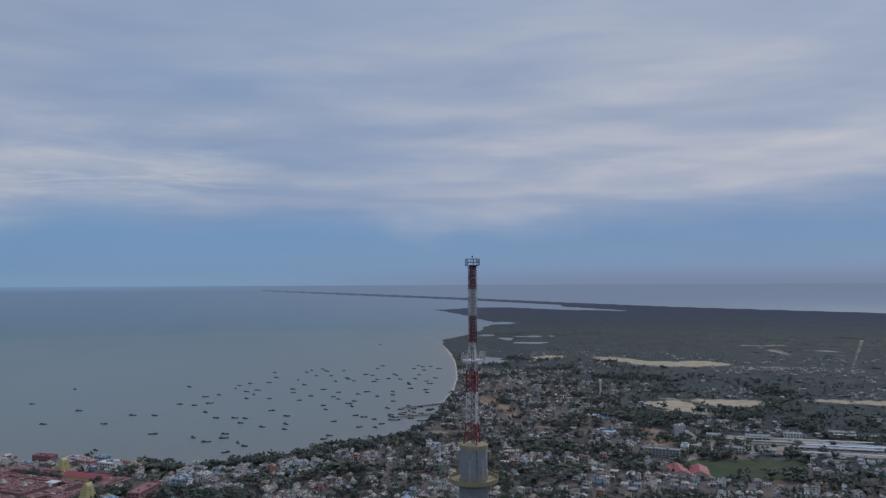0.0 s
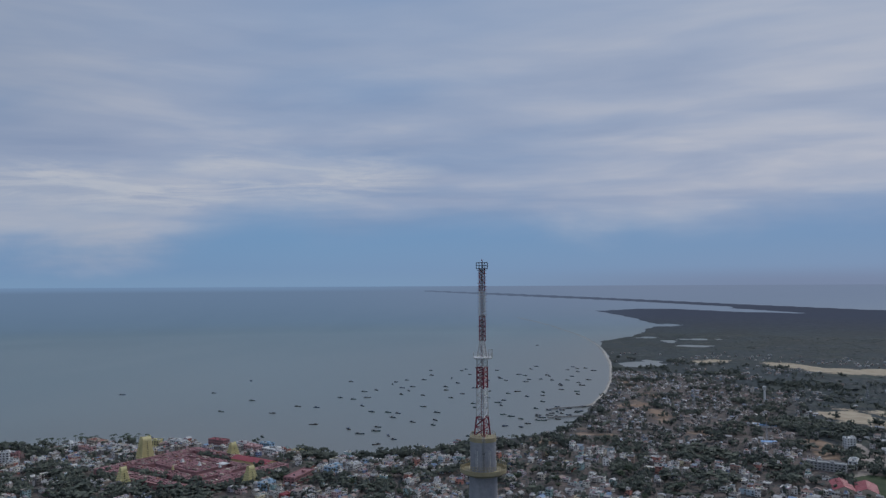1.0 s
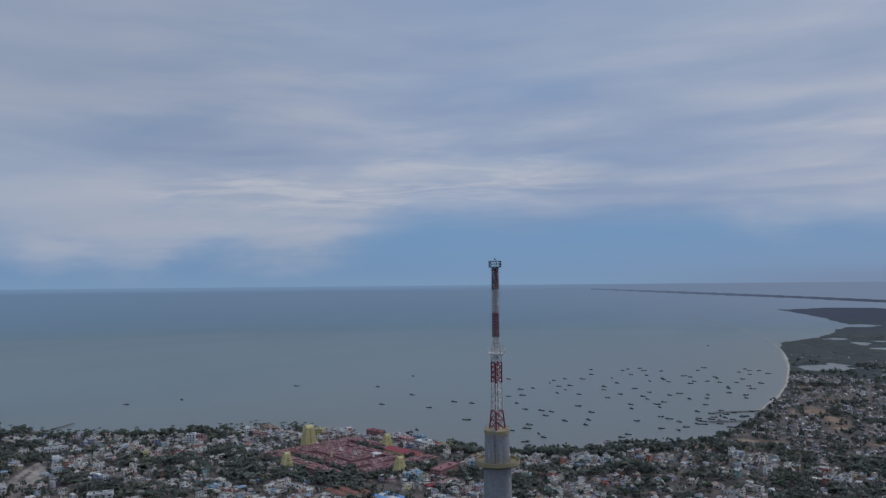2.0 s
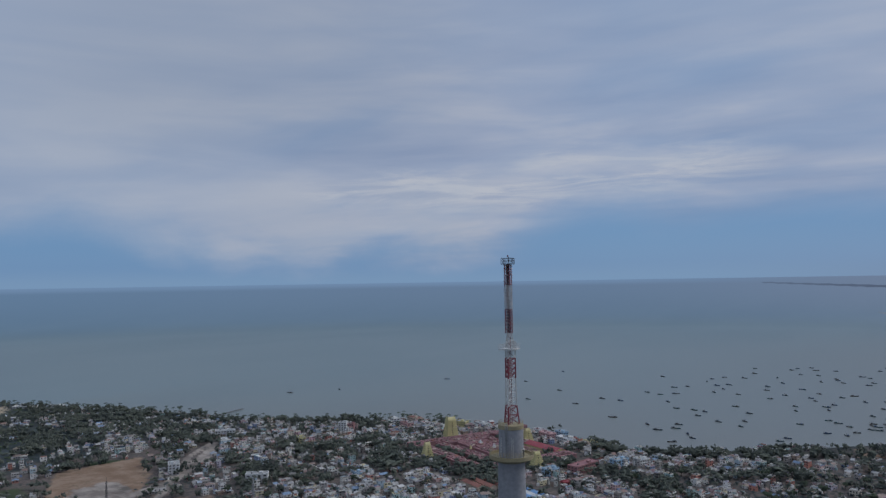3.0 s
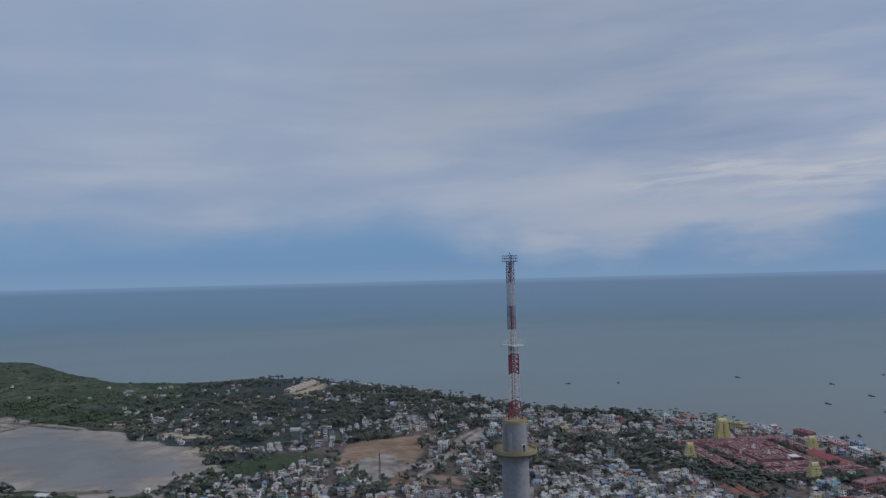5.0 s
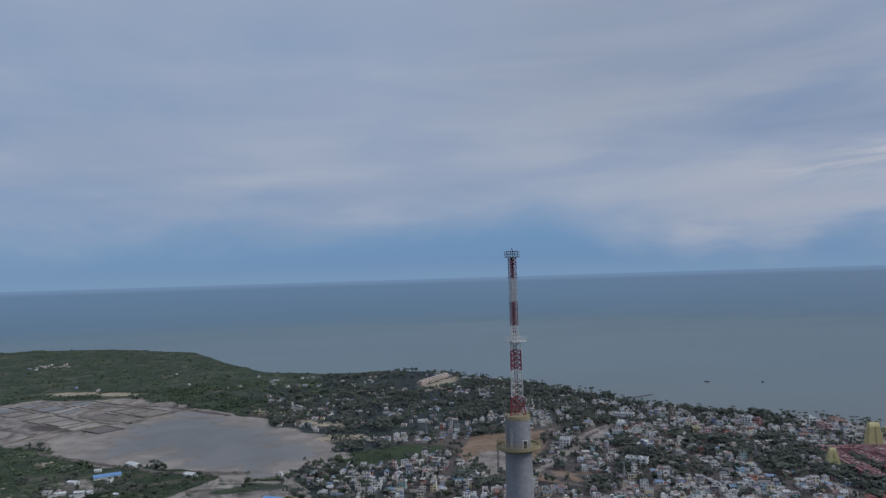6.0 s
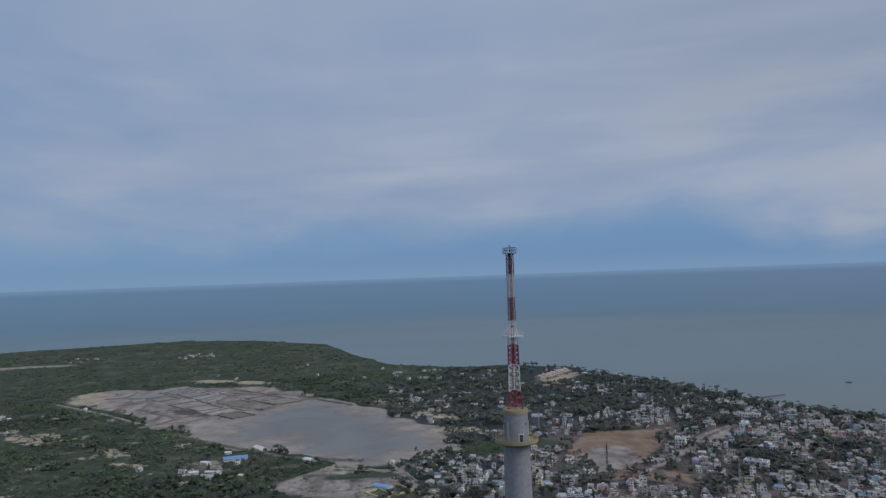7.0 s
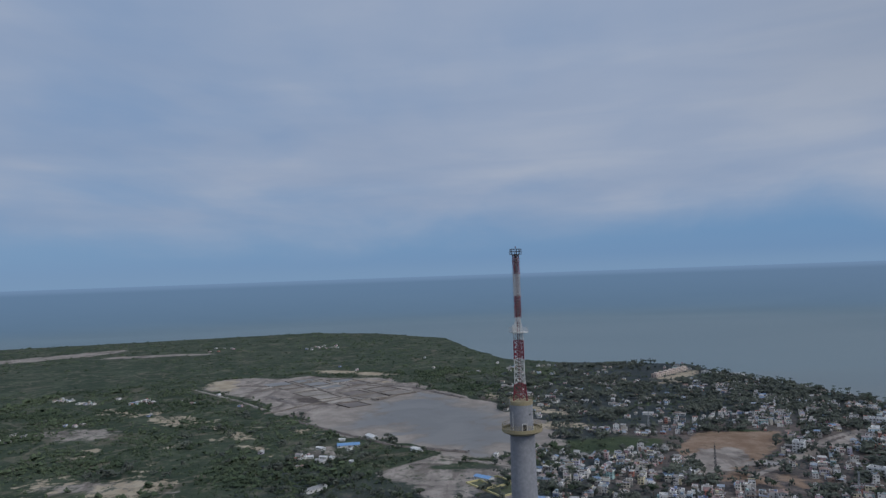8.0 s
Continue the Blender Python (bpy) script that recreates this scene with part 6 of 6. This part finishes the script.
coach = thing("railway_coach", (0, 0, 0), 0, "light blue railway coach with a dark window band", "coach", "coaches of the standing train")
part("body", boxes((-10.5, -1.5, 1.0, 10.5, 1.5, 3.7)), BLUEROOF, coach)
part("roof", boxes((-10.4, -1.3, 3.7, 10.4, 1.3, 4.05)), WHITEWASH, coach)
part("window_band", boxes((-9.5, -1.53, 2.2, 9.5, 1.53, 3.0)), DARK, coach)
for q in (-7, 7):
    part("bogie", boxes((q - 1.5, -1.2, 0.0, q + 1.5, 1.2, 1.0)), STEEL, coach)
c, s = math.cos(radians(line_turn)), math.sin(radians(line_turn))
for q in range(11):
    m = pose(500 + 22 * q * c, 920 + 22 * q * s + 4, 1.55, 0, 0, line_turn)
    if q == 0:
        coach.matrix_basis = m
    else:
        copy_thing(coach, m)
for k in range(4):
    rail_bed = tagged(new("railway_track", mesh_of("railway_track", [(-160, -2, 0), (160, -2, 0), (160, 2, 0), (-160, 2, 0), (-160, -1.2, 0.35), (160, -1.2, 0.35), (160, 1.2, 0.35), (-160, 1.2, 0.35)],
                      [(0, 1, 5, 4), (1, 2, 6, 5), (2, 3, 7, 6), (3, 0, 4, 7), (4, 5, 6, 7)], [BUND])), "brown ballasted railway track beside the platforms", "track", "tracks of the railway station")
    rail_bed.matrix_basis = pose(540 + 3 * k, 938 + 5.5 * k, 1.5, 0, 0, line_turn)
for x, y, t in ((287, 786, 82), (311, 780, 76)):
    shed("assembly_hall", (x, y, 1.5), t, 42, 22, 5, 4.5, REDROOF, TANWALL, "hall with a bright red sheet roof", 8)
for x, y, t, l in ((470, 985, -14, 34), (530, 1000, -14, 26), (408, 998, -14, 20), (610, 1008, -14, 36), (404, 905, -14, 26), (440, 888, -14, 24)):
    block("station_building", (x, y, 1.5), t, l, 9, 2, WHITEWASH, GREYROOF, "low whitewashed station building", 6, roof_room=False)

# ---- sheds and huts by the salt pans ----
for x, y, t, l, roof, lab in ((-916, -163, 30, 26, WHITEWASH, "whitewashed shed near the salt pans"), (-828, -90, 40, 16, WHITEWASH, "small white pump house"),
                              (-677, -2, 50, 22, BLUEROOF, "open shed with a pale blue roof"), (-649, -194, -40, 30, GREYROOF, "grey-roofed shed among trees"), (-692, 226, -35, 16, BLUEROOF, "small hall with a light blue roof"),
                              (-686, 240, -35, 24, WHITEWASH, "white hall beside the field"), (257, 1036, 0, 22, BLUEROOF, "shed with a pale blue roof"), (278, 1174, -10, 34, BLUEROOF, "wide shed with a light blue roof"), (262, 1186, -10, 20, WHITEWASH, "white hall with a sheet roof")):
    shed("store_shed", (x, y, 1.5), t, l, 10, 3.6, 1.6, roof, WHITEWASH, lab, 6)
shed("store_shed", (-869, -190, 1.5), 100, 31, 17, 3.0, 1.5, BLUEROOF, WHITEWASH, "wide low shed with a bright blue roof", 6)
for x, y, t, l in ((-855, -228, 70, 9), (-849, -222, 20, 6), (-803, -233, 95, 13), (-800, -212, 80, 10), (-796, -200, 30, 7), (-772, -168, 60, 9), (-905, -205, 85, 8), (-824, -86, 10, 8)):
    shed("hut", (x, y, 1.5), t, l, 6, 2.6, 1.2, WHITEWASH, WHITEWASH, "small whitewashed hut among scrub by the salt pans", 3)
bank = random.Random(12)
DRYMUD = surf("dry_pan_mud", (0.15, 0.128, 0.112), (0.34, 0.30, 0.26), 0.06, 0.9, blotch=0.6)
PALEMUD = surf("pale_salt_crust", (0.20, 0.178, 0.155), (0.43, 0.385, 0.335), 0.06, 0.9, blotch=0.6)
MUDDY = surf("damp_mud", (0.13, 0.11, 0.10), (0.22, 0.185, 0.16), 0.05, 0.7)
for i in range(-5, 2):
    for j in range(-1, 5):
        a, b = -1312 + 62 * (i + 0.5) * 0.81 - 66 * (j + 0.5) * 0.59, -265 + 62 * (i + 0.5) * 0.59 + 66 * (j + 0.5) * 0.81
        if bank.random() < 0.12 or float(inside(np.array(a), np.array(b), PAN)) < 24 or float(inside(np.array(a), np.array(b), POND)) > -30:
            continue
        l, wd = 30 + bank.uniform(-3, 1), 32 + bank.uniform(-9, 1)
        k = bank.randrange(4) if i > -3 else bank.choice((0, 4, 4, 1))
        pan = thing("salt_pan", (a, b, 1.45), 36 + bank.uniform(-2, 2), "shallow salt pan between low earth banks", "salt pan", "salt pans")
        part("floor", boxes((-l + 2, -wd + 2, -0.5, l - 2, wd - 2, 0.12)), (DRYMUD, MUDDY, PALEMUD, PALEMUD, pond_bed)[k], pan, ("dry mud floor", "damp brown floor", "pale crusted floor", "pale crusted floor", "flooded grey floor")[k])
        for x0, y0, x1, y1 in ((-l, -wd, l, -wd + 2.6), (-l, wd - 2.6, l, wd), (-l, -wd + 2.6, -l + 2.6, wd - 2.6), (l - 2.6, -wd + 2.6, l, wd - 2.6)):
            if bank.random() < 0.85:
                part("bank", boxes((x0, y0, -0.5, x1, y1, bank.uniform(0.8, 1.6))), BUND if bank.random() < 0.75 else PALEMUD, pan)


def earth_bank(line, half, high, material, label):
    """An uneven earth dike along a bending line."""
    g = random.Random(len(line) * 7 + int(abs(line[0][0])))
    V, F, k = [], [], 0
    for (ax, ay), (bx, by) in zip(line, line[1:]):
        l = math.hypot(bx - ax, by - ay)
        n = max(2, int(l / 7))
        for q in range(n + 1):
            f = q / n
            w_, h_ = half * g.uniform(0.55, 1.4), high * g.uniform(0.5, 1.25)
            cx, cy = ax + (bx - ax) * f + g.uniform(-1.2, 1.2), ay + (by - ay) * f + g.uniform(-1.2, 1.2)
            nx, ny = -(by - ay) / l, (bx - ax) / l
            for o, z in ((-1, 0.9), (-0.4, 1.5 + h_), (0.4, 1.5 + h_), (1, 0.9)):
                V.append((cx + nx * o * w_, cy + ny * o * w_, z))
            if q:
                F += [(k - 4 + i, k - 3 + i, k + 1 + i, k + i) for i in range(3)]
            k += 4
    return tagged(new("earth_bank", mesh_of("earth_bank", V, F, [material])), label, "earth bank", "dikes of the salt pans")


for line, half, mat in (([(-1507, -548), (-1500, -512), (-1480, -470)], 5, BUND), ([(-1344, -432), (-1290, -395), (-1222, -340)], 9, MUDDY), ([(-1143, -387), (-1166, -359), (-1209, -337), (-1281, -275), (-1354, -217)], 4, BUND),
                        ([(-1475, -641), (-1298, -483), (-1180, -395)], 4, PALEMUD), ([(-1309, -244), (-1353, -211), (-1309, -166), (-1260, -196), (-1309, -244)], 5, BUND), ([(-1447, -190), (-1400, -130), (-1330, -80), (-1260, -30)], 5, MUDDY),
                        ([(-1400, -300), (-1450, -262), (-1500, -225), (-1560, -200)], 4, BUND), ([(-1380, -390), (-1440, -350), (-1520, -300), (-1590, -260)], 3, PALEMUD), ([(-1430, -470), (-1500, -420), (-1580, -365)], 4, BUND),
                        ([(-1071, -316), (-967, -221), (-860, -122), (-815, -19)], 4, MUDDY), ([(-1250, -260), (-1190, -300), (-1130, -330)], 6, MUDDY), ([(-1500, -300), (-1460, -240), (-1420, -190)], 3, BUND), ([(-1560, -400), (-1520, -330), (-1480, -280)], 3, PALEMUD),
                        ([(-781, -71), (-800, -56), (-728, 32), (-690, 40)], 3, PALEMUD)):
    earth_bank(line, half, 1.6, mat, "low uneven earth dike across the salt flats")


def garden():
    """A walled lawn with a kerb, beside the open shed."""
    ob = thing("garden_wall", (-648, 14, 1.5), 33, "low faded yellow wall round a small lawn", "garden wall")
    for x0, y0, x1, y1 in ((-34, -22, 34, -21), (-34, 21, 34, 22), (-34, -21, -33, 21), (33, -21, 34, 21), (-1, -21, 0, 21), (-33, -4, -1, -3)):
        part("wall", boxes((x0, y0, -0.5, x1, y1, 1.7), (x0 - 0.15, y0 - 0.15, 1.7, x1 + 0.15, y1 + 0.15, 1.9)), CREAM, ob)
    for x0, y0, x1, y1 in ((-32, -20, -2, -5), (1, -20, 32, 20)):
        part("lawn", boxes((x0, y0, -0.5, x1, y1, 0.2)), LAWN, ob, "rough green lawn")
    return ob


LAWN = surf("rough_lawn", (0.055, 0.075, 0.038), (0.12, 0.125, 0.065), 0.15, 0.95)
garden()


# ---- masts and poles ----
def pylon(at, high, wide, mat, label):
    ob = thing("lattice_pylon", at, 20, label, "pylon")
    part("frame", lattice_mast(bmesh.new(), -1, high, wide, 0.9, 9, 0.16, 0.09), mat, ob)
    part("antenna", bar(bmesh.new(), (0, 0, high), (0, 0, high + 5), 0.09), mat, ob)
    return ob


pylon((183, 1342, 1.5), 40, 7, GALV, "grey lattice radio mast among the houses")
pylon((545, 1540, 1.5), 36, 5, GALV, "thin grey lattice mast in the scrub")
pylon((-687, 266, 1.5), 30, 2.2, STEEL, "thin dark pole mast beside the field")
pylon((-575, 372, 1.5), 26, 2.2, GALV, "thin lattice phone mast")
pylon((257, 1050, 1.5), 30, 2.6, GALV, "thin lattice phone mast")
pylon((-940, 250, 1.5), 24, 2.2, GALV, "thin lattice phone mast")
lh = thing("water_tower", (329, 1447, 1.5), 0, "slim pale concrete water tower", "water tower")
smooth(part("stem", turned(bmesh.new(), [(2.2, -1), (1.7, 26)], 20), WHITEWASH, lh))
smooth(part("tank", turned(bmesh.new(), [(1.8, 26), (3.6, 28.5), (3.6, 32), (1.0, 33.5)], 20), WHITEWASH, lh))


# ---- piers and boats ----
def pier(ax, ay, bx, by, wide, label):
    l = math.hypot(bx - ax, by - ay)
    ob = thing("pier", (ax, ay, 0), math.degrees(math.atan2(by - ay, bx - ax)), label, "pier")
    part("deck", boxes((0, -wide / 2, 1.6, l, wide / 2, 2.2)), ASPHALT, ob)
    for q in range(int(l / 7)):
        for sgn in (-1, 1):
            part("pile", bar(bmesh.new(), (3 + 7 * q, sgn * wide * 0.4, -3), (3 + 7 * q, sgn * wide * 0.4, 1.6), 0.3), GREYROOF, ob)


pier(-1075, 672, -1096, 752, 4, "thin concrete fishing pier over shallow water")
pier(-22, 1228, -84, 1196, 6, "concrete fishing jetty crowded with boats")
pier(-10, 1345, -86, 1290, 6, "long concrete harbour jetty")


def boat(l, label):
    ob = thing("fishing_boat", (0, 0, 0), 0, label, "boat", "fishing boats at anchor")
    bm = bmesh.new()
    rows = []
    for k in range(8):
        f = k / 7
        half = l * 0.15 * math.sin(math.pi * (0.18 + 0.82 * (1 - f) * 0.62 + 0.0)) if f > 0.35 else l * 0.14
        half = half * (1 - max(0, f - 0.45) ** 2 * 3.1)
        sheer = 0.9 + 0.9 * f * f
        x = -l / 2 + l * f
        rows.append([bm.verts.new((x, sgn * max(half, 0.05) * q, z)) for sgn, q, z in ((-1, 1, sheer), (-1, 0.8, 0.2), (-1, 0.3, -0.5), (1, 0.3, -0.5), (1, 0.8, 0.2), (1, 1, sheer))])
    for a, b in zip(rows, rows[1:]):
        for i in range(5):
            bm.faces.new((a[i], b[i], b[i + 1], a[i + 1]))
    bm.faces.new(rows[0][::-1])
    bm.faces.new(rows[-1])
    part("hull", bm, HULL, ob)
    bm = bmesh.new()
    last = None
    for k in range(8):
        f = k / 7
        half = l * 0.14 * (1 - max(0, f - 0.45) ** 2 * 3.0)
        row = [bm.verts.new((-l / 2 + l * f, -max(half, 0.04) * 0.94, 0.68 + 0.75 * f * f)), bm.verts.new((-l / 2 + l * f, max(half, 0.04) * 0.94, 0.68 + 0.75 * f * f))]
        if last:
            bm.faces.new((last[0], row[0], row[1], last[1]))
        last = row
    part("deck", bm, DECK, ob)
    cab = part("wheelhouse", boxes((-l * 0.33, -l * 0.085, 0.8, -l * 0.12, l * 0.085, 2.3), (-l * 0.36, -l * 0.1, 2.3, -l * 0.09, l * 0.1, 2.42)), HULL, ob, "small painted wheelhouse")
    part("wheelhouse_window", boxes((-l * 0.12, -l * 0.07, 1.6, -l * 0.118, l * 0.07, 2.15)), DARK, cab)
    part("mast", bar(bmesh.new(), (l * 0.05, 0, 0.9), (l * 0.05, 0, 5.2), 0.08), DECK, ob)
    rig = part("stern_rig", lattice_mast(bmesh.new(), 0.7, 2.4, l * 0.2, l * 0.2, 1, 0.06, 0.04), DECK, ob)
    tagged(rig, kind="stuff")
    rig.location.x = -l * 0.4
    return ob


fleet = [boat(13.5, "dark wooden trawler with a wheelhouse at anchor"), boat(11.0, "small dark fishing boat on calm water"), boat(15.5, "large dark trawler with stern rig at anchor")]
ANCHORED = [(-860, 1581), (-841, 1369), (-705, 1285), (-700, 1147), (-595, 1148), (-580, 1233), (-538, 1228), (-604, 1613), (-538, 1357), (-516, 1454), (-481, 1370), (-455, 1262), (-417, 1201),
            (-383, 1200), (-448, 1530), (-421, 1428), (-334, 1277), (-292, 1217), (-312, 1113), (-277, 1138), (-475, 1057), (-400, 1029), (-358, 1056), (-318, 987), (-319, 923), (-327, 1919),
            (-272, 1701), (-253, 1767), (-281, 1560), (-177, 1693), (-177, 1519), (-147, 1449), (-120, 1521), (-114, 1297), (-150, 1202), (-94, 1200), (-82, 1570), (-46, 1548), (-26, 1759),
            (-254, 2810), (-1188, 946), (-1126, 1038), (-1030, 1308)]
bg = random.Random(15)
more = []
while len(more) < 75:
    a, b = bg.uniform(-560, 0), bg.uniform(930, 2050)
    if float(land_height(np.array(a), np.array(b))) < -18 - 0.08 * abs(a) and bg.random() < 1.15 - abs(a + 120) / 520 and all((a - c) ** 2 + (b - d) ** 2 > 480 for c, d in ANCHORED + more):
        more.append((a, b))
while len(more) < 92:
    a, b = bg.uniform(-110, -20), bg.uniform(1160, 1340)
    if float(land_height(np.array(a), np.array(b))) < -9 and all((a - c) ** 2 + (b - d) ** 2 > 110 for c, d in ANCHORED + more):
        more.append((a, b))
for k, (a, b) in enumerate(ANCHORED + more):
    m = pose(a, b, 0.0, 0, 0, -15 + bg.gauss(0, 22) + (180 if k % 4 == 0 else 0))
    which = fleet[0 if k < len(ANCHORED) else 1] if k % 5 else fleet[2]
    if k < 3:
        fleet[k].matrix_basis = m
    else:
        copy_thing(which, m)
